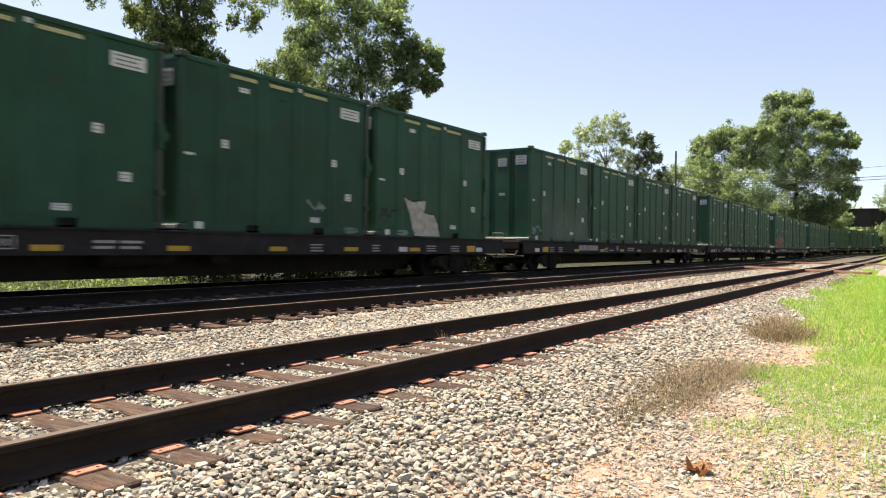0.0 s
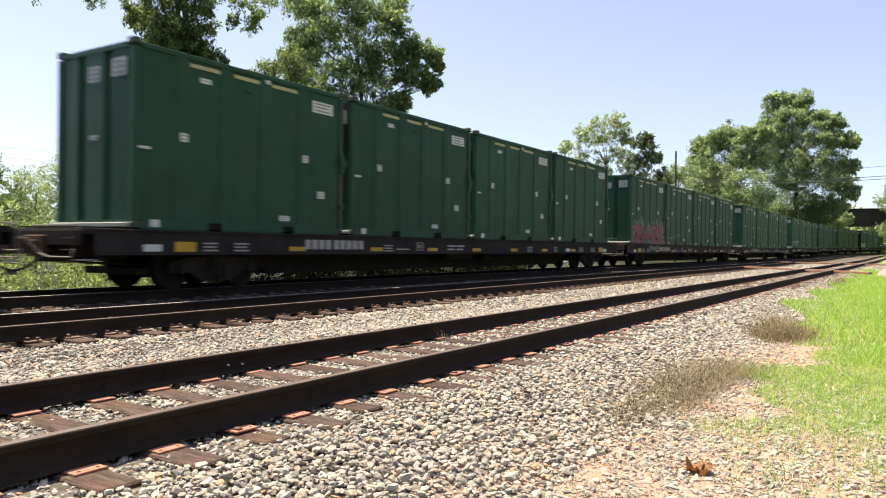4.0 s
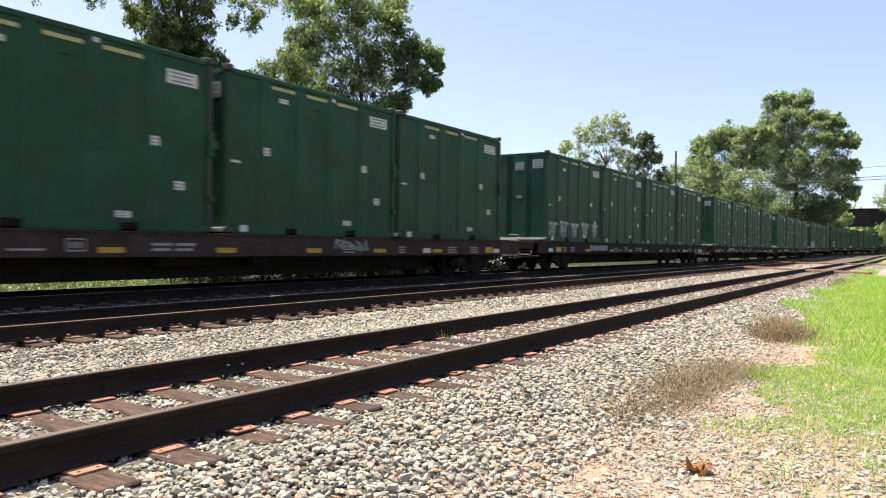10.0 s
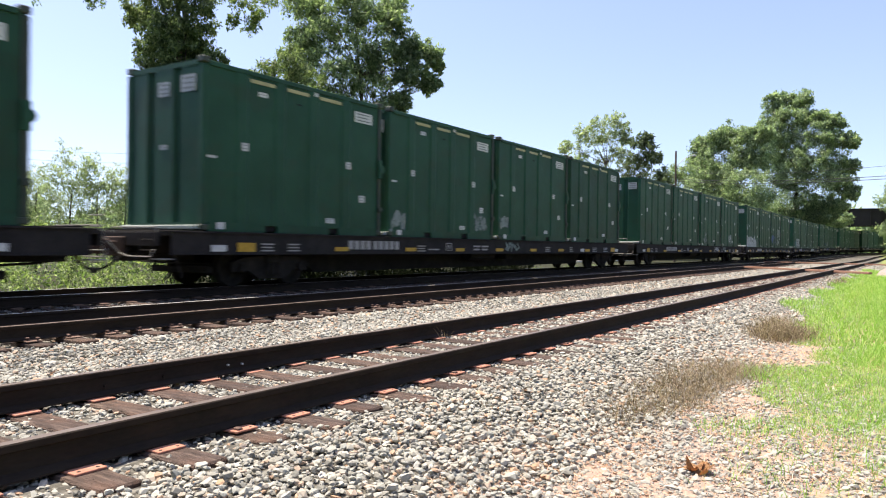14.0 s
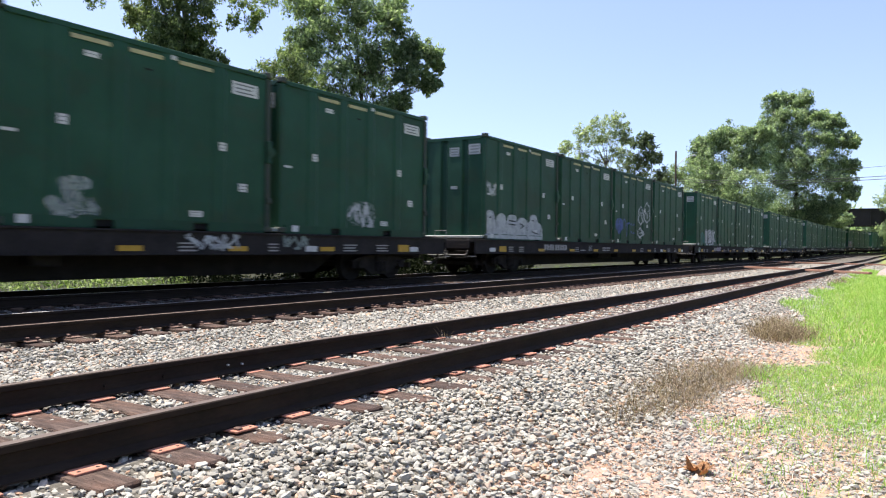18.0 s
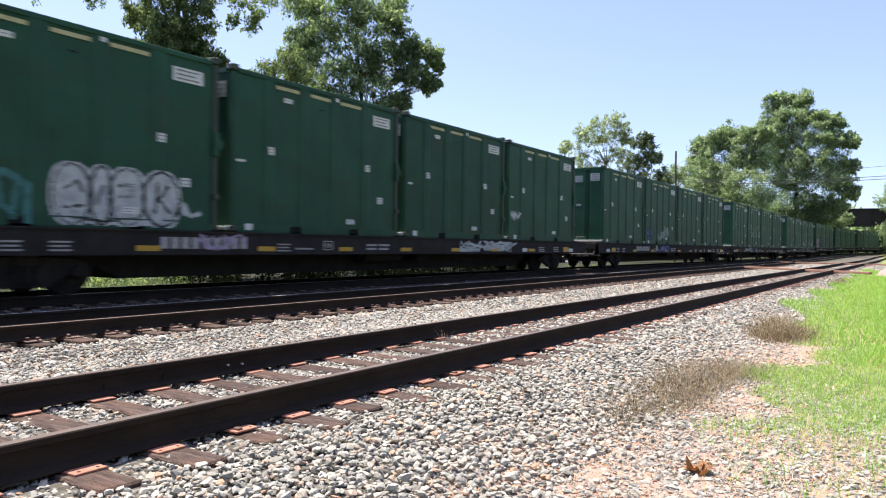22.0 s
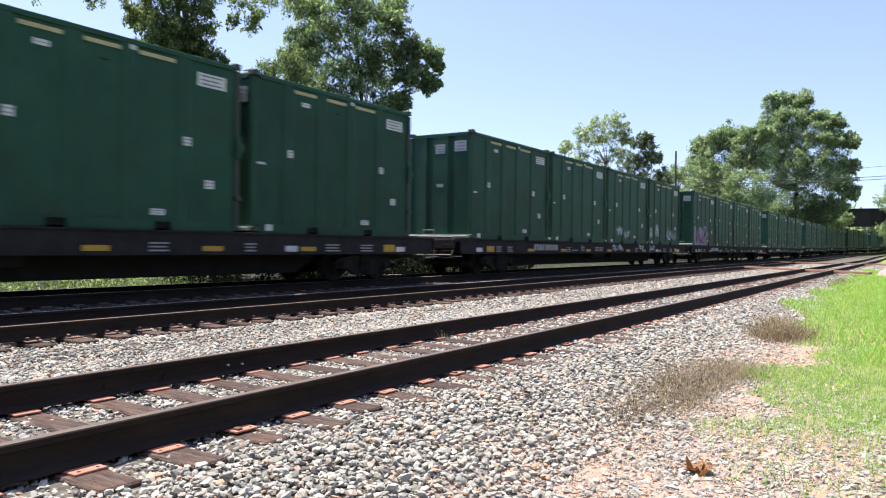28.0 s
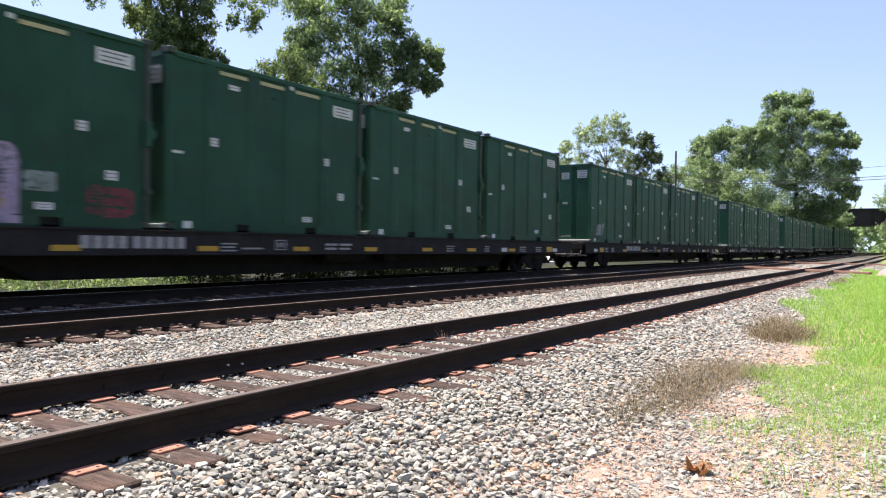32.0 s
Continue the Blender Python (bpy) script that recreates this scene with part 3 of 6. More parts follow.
def build_dry_weeds():
    def tuft(cx, cy, rx, ry, n):
        q = rng.normal(size=(n, 2))
        return np.stack([cx + q[:, 0] * rx, cy + q[:, 1] * ry], -1)
    p = np.concatenate([tuft(7.7, 1.85, 0.55, 0.20, 850), tuft(8.4, 1.65, 0.4, 0.18, 350), tuft(6.7, 1.82, 0.45, 0.20, 700), tuft(5.75, 1.88, 0.25, 0.12, 200)])
    p = np.concatenate([p, p + rng.normal(0, 0.05, p.shape)])
    blades("dry_weeds", p, 0.165, 0.0016, 1.5, DRY, "dry brown weeds dying on the gravel edge", "weeds")
    p = np.concatenate([tuft(12.4, 1.75, 0.40, 0.19, 1500), tuft(13.6, 2.0, 0.5, 0.12, 350), tuft(33, 2.55, 2.5, 0.15, 350)])
    p = np.concatenate([p, p + rng.normal(0, 0.08, p.shape)])
    blades("dry_weeds_far", p, 0.20, 0.0030, 1.3, DRY, "brown withered weeds at the grass edge", "weeds")
    p = scatter(3.2, 13.0, 0.2, 2.3, 0.05)
    p = np.concatenate([p + rng.uniform(-0.05, 0.05, p.shape) for _ in range(8)])
    patchy = np.sin(p[:, 0] * 4.3 + 2 * np.sin(p[:, 1] * 3.3)) * np.sin(p[:, 1] * 5.7 + p[:, 0] * 1.9)
    bay = np.exp(-((p[:, 0] - 10.9) / 1.1) ** 2 - ((p[:, 1] - 1.55) / 0.35) ** 2)
    p = p[rng.random(len(p)) < np.clip(0.5 + 0.8 * patchy + 0.9 * bay, 0.15, 1)]
    blades("straw", p, 0.026, 0.0030, 3.6, STRAW, "short straw lying on the bare earth", "straw")


build_grass()
build_dry_weeds()


def build_dead_leaf():
    """A curled dead leaf made of five crumpled lobes."""
    bm = bmesh.new()
    r = random.Random(4)
    for k in range(6):
        a = k * 1.05 + r.uniform(-0.2, 0.2)
        l = r.uniform(0.085, 0.14)
        pts = []
        for u in (0.0, 0.35, 0.7, 1.0):
            w = 0.04 * math.sin(math.pi * (0.12 + 0.85 * u))
            z = (0.11 if k == 2 else 0.025) * u * u + 0.03 * math.sin(u * 4 + k)
            c = Vector((math.cos(a) * l * u, math.sin(a) * l * u, max(0.003, z)))
            n = Vector((-math.sin(a), math.cos(a), 0.5 * r.uniform(-1, 1)))
            pts.append((bm.verts.new(c - n * w), bm.verts.new(c + Vector((0, 0, -0.008))), bm.verts.new(c + n * w)))
        for p, q in zip(pts, pts[1:]):
            bm.faces.new((p[0], p[1], q[1], q[0]))
            bm.faces.new((p[1], p[2], q[2], q[1]))
    bmesh.ops.solidify(bm, geom=bm.faces[:], thickness=0.0015)
    o = part("dead_leaf", bm, DEADLEAF)
    o.matrix_basis = pose(4.58, 1.10, float(ground_z(4.58, 1.10)) + 0.02, 0, 0, 30)
    tagged(o, "curled brown dead leaf lying on the gravel", "leaf")


build_dead_leaf()


def build_twig():
    """A bleached dead weed standing between the rails and a stick beside it."""
    bm = bmesh.new()
    r = random.Random(9)
    for k in range(6):
        prev = Vector((0, 0, 0))
        a = r.uniform(0, 6.28)
        for i in range(4):
            q = prev + Vector((0.035 * math.cos(a), 0.035 * math.sin(a), 0.045)) * r.uniform(0.7, 1.5)
            tube(bm, prev, q, 0.0028, 0.002, 5)
            prev = q
            a += r.uniform(-0.7, 0.7)
    o = part("dead_weed", bm, DRY)
    o.matrix_basis = pose(7.7, 4.95, -0.235)
    tagged(o, "bleached dead weed standing between the rails", "weed")
    o = part("stick", tube(bmesh.new(), (0, 0, 0), (0.34, -0.10, 0.012), 0.011, 0.008, 7), POLEWOOD)
    o.matrix_basis = pose(6.7, 5.0, -0.19)
    tagged(o, "grey broken stick lying between the rails", "stick")


build_twig()

# ---------------------------------------------------------------- the waste train
CAR_PITCH, BOX_PITCH, BOX_LEN, BOX_W, BOX_H = 27.639, 6.153, 5.80, 2.474, 3.455
CAR_COUNT = 19
RIBS = (1.05, 2.15, 3.22, 4.40)
RIB = 0.034           # depth of the ribs
REST = 1.185          # height of the container's foot over the rails


def skin(u):
    """Depth of the corrugated side behind its ribs, u metres from the container's front."""
    d = np.full(np.shape(u), RIB)
    for r in RIBS:
        d = np.minimum(d, np.clip((np.abs(np.asarray(u) - r) - 0.12) / 0.07 * RIB, 0, RIB))
    return d


def shell_outline():
    """The container's walls from above, ribs included; origin at its middle."""
    hx, hy, dp = BOX_LEN / 2 - 0.05, BOX_W / 2 - 0.004, RIB

    def side(sign, knots):
        row = [(-hx, sign * (hy - dp))]
        for r in knots:
            x = r - BOX_LEN / 2
            row += [(x - 0.19, sign * (hy - dp)), (x - 0.12, sign * hy), (x + 0.12, sign * hy), (x + 0.19, sign * (hy - dp))]
        return row + [(hx, sign * (hy - dp))]

    def end(sign, knots):
        row = []
        for r in knots:
            row += [(sign * (hx + 0.045), r - 0.14), (sign * (hx - 0.04), r - 0.08), (sign * (hx - 0.04), r + 0.08), (sign * (hx + 0.045), r + 0.14)]
        return row
    near = side(-1, RIBS)
    far = list(reversed(side(1, RIBS)))
    return near + end(1, (-0.45, 0.40)) + far + list(reversed(end(-1, (-0.45, 0.40))))


def build_container():
    c = empty("waste_container")
    tagged(c, "dark green ribbed steel waste container riding on a flat wagon", "container", "containers on the train")
    out = shell_outline()
    n = len(out)
    zs = (0.13, 3.35)
    verts = [(x, y, z) for z in zs for x, y in out]
    bm = bmesh.new()
    vs = [bm.verts.new(v) for v in verts]
    for i in range(n):
        j = (i + 1) % n
        bm.faces.new((vs[i], vs[j], vs[n + j], vs[n + i]))
    part("body", bm, GREEN, c)
    hx, hy = BOX_LEN / 2, BOX_W / 2
    # roof sheet with cross bows
    bm = boxes((-hx + 0.06, hx - 0.06, -hy + 0.06, hy - 0.06, 3.35, 3.38))
    for k in range(7):
        x = -2.7 + k * 0.9
        box(bm, x - 0.04, x + 0.04, -hy + 0.02, hy - 0.02, 3.36, 3.44, 0.012)
    part("roof", bm, GREEN, c)
    posts = {}
    for sx in (-1, 1):
        posts[sx] = bpy.data.meshes.new("corner_post")
        bm = boxes((-0.065, 0.065, -0.065, 0.065, 0.12, BOX_H - 0.12), bevel=0.012)
        bm.to_mesh(posts[sx])
        bm.free()
    cast = bpy.data.meshes.new("corner_casting")
    bm = boxes((-0.095, 0.095, -0.09, 0.09, -0.06, 0.065), bevel=0.015)
    bm.to_mesh(cast)
    bm.free()
    for sx in (-1, 1):
        for sy in (-1, 1):
            part("corner_post", posts[sx], POST if sx > 0 else GREEN, c, at=(sx * (hx - 0.066), sy * (hy - 0.066), 0))
            for z in (0.06, BOX_H - 0.025):
                part("corner_casting", cast, POST, c, at=(sx * (hx - 0.083), sy * (hy - 0.078), z))
    for sy in (-1, 1):
        y0, y1 = sorted((sy * (hy + 0.002), sy * (hy - 0.07)))
        part("top_rail", boxes((-hx + 0.17, hx - 0.17, y0, y1, 3.325, 3.425), bevel=0.01), GREEN, c)
        # bottom rail leaves two openings for fork arms
        part("bottom_rail", boxes((-hx + 0.17, -1.195, y0, y1, -0.016, 0.17), (-0.835, 0.865, y0, y1, -0.016, 0.17), (1.225, hx - 0.17, y0, y1, -0.016, 0.17), (-1.195, -0.835, y0, y1, 0.145, 0.17), (0.865, 1.225, y0, y1, 0.145, 0.17)), GREEN, c)
        # black blocks behind the openings paint the dark inside them
        yy = sorted((sy * (hy - 0.05), sy * (hy - 0.12)))
        for x in (-1.195, 0.865):
            part("fork_pocket", boxes((x + 0.003, x + 0.357, yy[0], yy[1], 0.015, 0.144)), HOLE, c)
    for sx in (-1, 1):
        x0, x1 = sorted((sx * (hx + 0.001), sx * (hx - 0.07)))
        part("end_header", boxes((x0, x1, -hy + 0.17, hy - 0.17, 3.325, 3.425)), GREEN, c)
        part("end_sill", boxes((x0, x1, -hy + 0.17, hy - 0.17, -0.016, 0.16)), GREEN, c)
    part("front_ledge", boxes((-hx - 0.16, -hx - 0.004, -hy + 0.05, hy - 0.05, 0.015, 0.105), bevel=0.015), GALVANISED, c, "pale galvanised front ledge")
    # rear door gear: lock rods and the mid hinge that stands out at the corner
    for y in (-0.85, -0.3, 0.3, 0.85):
        part("lock_rod", tube(bmesh.new(), (hx + 0.018, y, 0.2), (hx + 0.018, y, 3.25), 0.018, seg=6), POST, c)
    bm = boxes((hx - 0.14, hx + 0.02, -hy - 0.035, -hy + 0.02, 1.50, 1.99), bevel=0.015)
    tube(bm, (hx - 0.02, -hy - 0.05, 1.745), (hx - 0.02, -hy + 0.05, 1.745), 0.115, 0.105, 8)
    part("hinge", bm, GREEN, c)
    part("hinge", boxes((hx - 0.13, hx + 0.02, -hy - 0.04, -hy + 0.02, 0.62, 0.74), bevel=0.012), POST, c)

    def plate(name, u, z, w, h, material, d=0.0, label="", lines=0):
        """A thin plate on the near side, d: how far the wall lies back there."""
        y = -hy + d
        bm = boxes((u - w / 2 - hx, u + w / 2 - hx, y - 0.004, y + 0.002, z - h / 2, z + h / 2))
        p = part(name, bm, material, c, label)
        if lines:
            rows = [(z + h * (0.5 - (k + 0.7) / (lines + 0.4)), k) for k in range(lines)]
            part("print", boxes(*[(u - w * 0.4 - hx, u + w * (0.38 - 0.12 * (k % 2)) - hx, y - 0.007, y - 0.004, zz - h * 0.05, zz + h * 0.05) for zz, k in rows]), GREYINK, p)
    plate("placard", 1.115, 1.785, 0.17, 0.17, WHITE, 0.0, "small white placard", 2)
    plate("placard", 4.47, 1.72, 0.18, 0.17, WHITE, 0.0, "small white placard", 2)
    plate("placard", 5.04, 0.92, 0.22, 0.17, WHITE, RIB, "small white placard", 2)
    plate("placard", 1.64, 2.98, 0.26, 0.10, WHITE, RIB, "small white placard", 1)
    plate("number_board", 5.08, 3.0, 0.70, 0.27, WHITE, RIB, "white board with grey print", 3)
    plate("data_board", 3.85, 0.32, 0.30, 0.12, WHITE, RIB, "white data plate", 2)
    plate("corner_mark", 0.48, 0.10, 0.20, 0.14, WHITE, -0.003, "white mark on the bottom rail")
    plate("print_line", 0.26, 1.50, 0.26, 0.05, WHITE, RIB)
    plate("print_line", 2.75, 2.95, 0.14, 0.03, HOLE, RIB)
    for u0, u1 in ((1.26, 1.98), (2.36, 3.05), (3.42, 4.20)):
        plate("hook_strip", (u0 + u1) / 2, 3.225, u1 - u0, 0.075, CREAM, 0.02, "cream hook strip")
    plate("roof_latch", 3.28, 3.275, 0.11, 0.085, WHITE, 0.0, "pale roof latch")
    # boards on the front end
    for y, z, w, h, nb in ((-0.02, 2.92, 0.36, 0.30, 3), (-0.80, 2.98, 0.44, 0.34, 3), (-0.02, 1.72, 0.24, 0.10, 1)):
        bm = boxes((-hx - 0.005, -hx + 0.010, y - w / 2, y + w / 2, z - h / 2, z + h / 2))
        p = part("end_board", bm, DULLBOARD, c, "white board on the front end")
        rows = [z + h * (0.5 - (k + 0.7) / (nb + 0.4)) for k in range(nb)]
        part("print", boxes(*[(-hx - 0.008, -hx - 0.005, y - w * 0.4, y + w * 0.35, zz - h * 0.05, zz + h * 0.05) for zz in rows]), GREYINK, p)
    return c


def build_truck(car, x):
    """A three-piece bogie: frames as one part, two wheelsets that turn."""
    prof = [(-1.12, 0.33), (-1.12, 0.52), (-0.85, 0.62), (-0.42, 0.66), (0.42, 0.66), (0.85, 0.62), (1.12, 0.52), (1.12, 0.33), (0.72, 0.36), (0.36, 0.16), (-0.36, 0.16), (-0.72, 0.36)]
    bm = bmesh.new()
    for y0, y1 in ((-1.10, -0.98), (0.98, 1.10)):
        a = [bm.verts.new((px, y0, pz)) for px, pz in prof]
        b = [bm.verts.new((px, y1, pz)) for px, pz in prof]
        bm.faces.new(list(reversed(a)))
        bm.faces.new(b)
        for i in range(len(prof)):
            j = (i + 1) % len(prof)
            bm.faces.new((a[i], a[j], b[j], b[i]))
        s = -1 if y0 < 0 else 1
        for k in (-0.864, 0.864):
            tube(bm, (k, s * 1.04, 0.42), (k, s * 1.16, 0.42), 0.12, 0.10, 10)
        for k in (-0.16, 0.0, 0.16):
            tube(bm, (k, s * 1.13, 0.24), (k, s * 1.13, 0.5), 0.06, 0.06, 8)
    box(bm, -0.2, 0.2, -1.15, 1.15, 0.5, 0.72, 0.02)
    t = part("truck", bm, TRUCKSTEEL, car, "dark steel bogie", at=(x, 0, 0))
    for k in (-0.864, 0.864):
        bm = bmesh.new()
        tube(bm, (0, -1.0, 0), (0, 1.0, 0), 0.075, seg=10)
        for s in (-1, 1):
            tube(bm, (0, s * 0.69, 0), (0, s * 0.82, 0), 0.425, 0.415, 22)
            tube(bm, (0, s * 0.675, 0), (0, s * 0.69, 0), 0.45, 0.45, 22)
        for i in range(4):
            a = i * math.pi / 2
            box(bm, 0.2 * math.cos(a) - 0.05, 0.2 * math.cos(a) + 0.05, -0.825, -0.815, 0.2 * math.sin(a) - 0.05, 0.2 * math.sin(a) + 0.05)
        part("wheelset", bm, TRUCKSTEEL, t, "steel axle with two wheels", at=(k, 0, 0.42))
    return t


def build_flat_car():
    c = empty("flat_wagon")
    tagged(c, "long black steel flat wagon carrying four containers", "railway wagon", "wagons of the train")
    part("deck", boxes((-13.2, 13.2, -1.28, 1.28, 1.06, 1.165), bevel=0.01), BLACKSTEEL, c)
    for s in (-1, 1):
        y0, y1 = sorted((s * 1.283, s * 1.33))
        z0 = sorted((s * 1.283, s * 1.37))
        part("side_sill", boxes((-13.0, 13.0, y0, y1, 0.72, 1.13)), SILL, c)
        for z in (0.695, 1.13):
            part("sill_flange", boxes((-13.0, 13.0, z0[0], z0[1], z, z + 0.025)), SILL, c)
    bm = bmesh.new()
    prof = [(-13.0, 1.055), (-13.0, 0.72), (-9.0, 0.68), (-8.2, 0.24), (8.2, 0.24), (9.0, 0.68), (13.0, 0.72), (13.0, 1.055)]
    a = [bm.verts.new((x, -0.55, z)) for x, z in prof]
    b = [bm.verts.new((x, 0.55, z)) for x, z in prof]
    bm.faces.new(a)
    bm.faces.new(list(reversed(b)))
    for i in range(len(prof)):
        j = (i + 1) % len(prof)
        bm.faces.new((a[j], a[i], b[i], b[j]))
    part("centre_sill", bm, BLACKSTEEL, c)
    for k in range(9):
        x = -7.2 + k * 1.8
        part("cross_bearer", boxes((x - 0.05, x + 0.05, -1.26, 1.26, 0.82, 1.055)), BLACKSTEEL, c)
    part("air_tank", tube(bmesh.new(), (-1.4, -0.85, 0.66), (0.2, -0.85, 0.66), 0.19, seg=14), BLACKSTEEL, c)
    part("brake_valve", boxes((1.0, 1.5, -1.05, -0.7, 0.5, 0.80), bevel=0.03), BLACKSTEEL, c)
    for s in (-1, 1):
        x0, x1 = sorted((s * 13.2, s * 13.62))
        part("coupler", boxes((x0, x1, -0.09, 0.09, 0.76, 0.96), (min(s * 13.5, s * 13.8), max(s * 13.5, s * 13.8), -0.17, 0.13, 0.70, 1.0), bevel=0.03), RUSTYDARK, c, "rusty knuckle coupler")
        bm = pipe(bmesh.new(), [(s * (13.2 + 0.1 * k), -0.3 + 0.03 * k, 0.82 - 0.42 * math.sin(k / 6 * 1.57)) for k in range(7)], 0.028)
        part("air_hose", bm, BLACKSTEEL, c)
        part("end_beam", boxes((min(s * 13.2, s * 13.28), max(s * 13.2, s * 13.28), -1.25, 1.25, 0.86, 1.13), bevel=0.01), SILL, c)
        bm = bmesh.new()
        for y in (-1.2, -0.8):
            tube(bm, (s * 13.31, y, 0.55), (s * 13.31, y, 1.42 if s > 0 else 1.1), 0.010, seg=6)
        for z in (0.57, 0.78, 0.98) + ((1.2, 1.4) if s > 0 else ()):
            tube(bm, (s * 13.31, -1.2, z), (s * 13.31, -0.8, z), 0.011, seg=6)
        part("ladder", bm, LADDER if s > 0 else BLACKSTEEL, c, "thin steel ladder with a grab rail")
        part("draft_gear", boxes((min(s * 11.7, s * 13.19), max(s * 11.7, s * 13.19), -0.33, 0.33, 0.56, 0.715), bevel=0.02), BLACKSTEEL, c)
        part("striker", boxes((min(s * 13.285, s * 13.36), max(s * 13.285, s * 13.36), -0.30, 0.30, 0.66, 1.04), bevel=0.02), RUSTYDARK, c, "rusty striker plate")
        part("uncoupling_lever", pipe(bmesh.new(), [(s * 13.34, -1.25, 0.80), (s * 13.36, -1.18, 0.66), (s * 13.38, -0.55, 0.66), (s * 13.42, -0.32, 0.72), (s * 13.62, -0.12, 1.02)], 0.016), LADDER, c, "pale steel uncoupling lever")
        part("brake_rod", pipe(bmesh.new(), [(s * 8.3, -0.42, 0.52), (s * 11.6, -0.40, 0.50), (s * 12.6, -0.36, 0.54), (s * 13.1, -0.36, 0.62)], 0.025), BLACKSTEEL, c)
        part("brake_beam", boxes((min(s * 11.72, s * 11.84), max(s * 11.72, s * 11.84), -0.95, 0.95, 0.30, 0.44), bevel=0.02), TRUCKSTEEL, c)
        part("hose_coupling", boxes((min(s * 13.74, s * 13.88), max(s * 13.74, s * 13.88), -0.16, -0.06, 0.34, 0.44), bevel=0.015), LADDER, c, "pale metal hose coupling")
        part("end_handrail", pipe(bmesh.new(), [(s * 13.24, -1.2, 1.135), (s * 13.24, -1.2, 1.22), (s * 13.24, 0.2, 1.22), (s * 13.24, 0.2, 1.135)], 0.014), LADDER, c, "pale steel handrail")
        part("crossing_board", boxes((min(s * 12.75, s * 13.15), max(s * 12.75, s * 13.15), -0.9, 0.9, 1.175, 1.2)), SILL, c)
        part("step_plate", boxes((min(s * 12.98, s * 13.3), max(s * 12.98, s * 13.3), -1.36, -1.08, 0.60, 0.625), bevel=0.006), LADDER, c, "pale steel step")
        bm = pipe(bmesh.new(), [(s * (12.85 - 0.035 * k), -1.22, 0.70 - 0.09 * k) for k in range(6)], 0.022)
        part("brake_pipe", bm, BLACKSTEEL, c)
        build_truck(c, s * 10.2)
    # yellow reflectors and white stencils on the near sill, u metres from the front container's face
    def mark(name, u, w, z, h, material):
        x = u - 12.3
        part(name, boxes((x - w / 2, x + w / 2, -1.338, -1.330, z - h / 2, z + h / 2)), material, c)
    for u in (1.15, 23.25):
        mark("reflector", u, 0.48, 0.85, 0.19, YELLOW)
    for u in (4.2, 7.12, 9.75, 12.3, 14.9, 17.4, 20.15):
        mark("reflector", u, 0.50, 0.82, 0.10, YELLOW)
    for u in (0.42, 19.6, 23.75):
        mark("stencil", u, 0.38, 0.825, 0.13, WHITE)
    for u, w in ((1.75, 0.36), (2.55, 0.38), (7.64, 0.40), (16.15, 0.42), (18.4, 0.3), (21.0, 0.5), (22.3, 0.5)):
        bm = boxes(*[(u - 12.3 - w / 2, u - 12.3 + w * (0.5 - 0.12 * (k % 2)), -1.338, -1.330, 0.905 - 0.07 * k, 0.935 - 0.07 * k) for k in range(3)])
        part("stencil", bm, STENCIL, c)
    mark("stencil", 8.28, 0.58, 0.825, 0.035, STENCIL)
    for u in (10.78, 11.30):
        part("stencil", boxes(*[(u - 12.3 - 0.22, u - 12.3 + 0.22 - 0.05 * k, -1.338, -1.330, 0.905 - 0.10 * k, 0.955 - 0.10 * k) for k in range(2)]), STENCIL, c)
    # a framed stencil sign
    x0, x1 = 8.93 - 12.3, 9.27 - 12.3
    part("sign_frame", boxes((x0, x1, -1.338, -1.330, 0.795, 0.815), (x0, x1, -1.338, -1.330, 0.995, 1.015), (x0, x0 + 0.022, -1.338, -1.330, 0.815, 0.995), (x1 - 0.022, x1, -1.338, -1.330, 0.815, 0.995)), STENCIL, c)
    for k in range(2):
        part("letter_block", boxes((x0 + 0.08 + k * 0.11, x0 + 0.13 + k * 0.11, -1.338, -1.330, 0.85, 0.96)), STENCIL, c)
    rows = [(4.45 + k * 0.235 + (0.05 if k > 3 else 0), 0.175, 0.815, 1.035) for k in range(9)]
    for u, w, z0, z1 in rows:
        part("letter_block", boxes((u - 12.3, u + w - 12.3, -1.338, -1.330, z0, z1)), STENCIL, c)
    return c


STENCIL = m_plain("worn_stencil", (0.40, 0.39, 0.38), 0.7, 0.55, 40)

# where the first container's front edge is along the line, second by second, and each wagon's slack in the couplings
ADVANCE = (-3.211, -14.171, -25.147, -36.126, -47.102, -58.068, -69.018, -79.934, -90.794, -101.706, -112.642, -123.501, -134.351, -145.288, -156.272, -167.263, -178.242,
           -189.232, -200.218, -211.249, -222.32, -233.41, -244.518, -255.646, -266.769, -277.918, -289.103, -300.309, -311.526, -322.737, -333.979, -345.279, -356.607)
SLACK = (0.0, 0.0, -0.08, -0.15, 0.03, 0.08, 0.07, -0.10, 0.12, 0.0, 0.0, 0.0, 0.0, -0.03, 0.0, 0.0, 0.0, 0.0, 0.0)
SHIFTED = {(5, 0): 0.22, (4, 3): -0.15, (3, 1): -0.05, (3, 2): -0.12, (3, 3): -0.15, (7, 2): 0.22, (7, 3): 0.16}     # a container that stands off its usual place on the deck


SAG = {3: -0.015, 4: -0.035}                # wagons that ride low on their springs


def front(t):
    i = min(int(t), 31)
    u = t - i
    a, b = ADVANCE[i], ADVANCE[i + 1]
    before = ADVANCE[i - 1] if i else 2 * a - b
    after = ADVANCE[i + 2] if i < 31 else 2 * b - a
    return a + 0.5 * u * (b - before + u * (2 * before - 5 * a + 4 * b - after + u * (3 * (a - b) + after - before)))


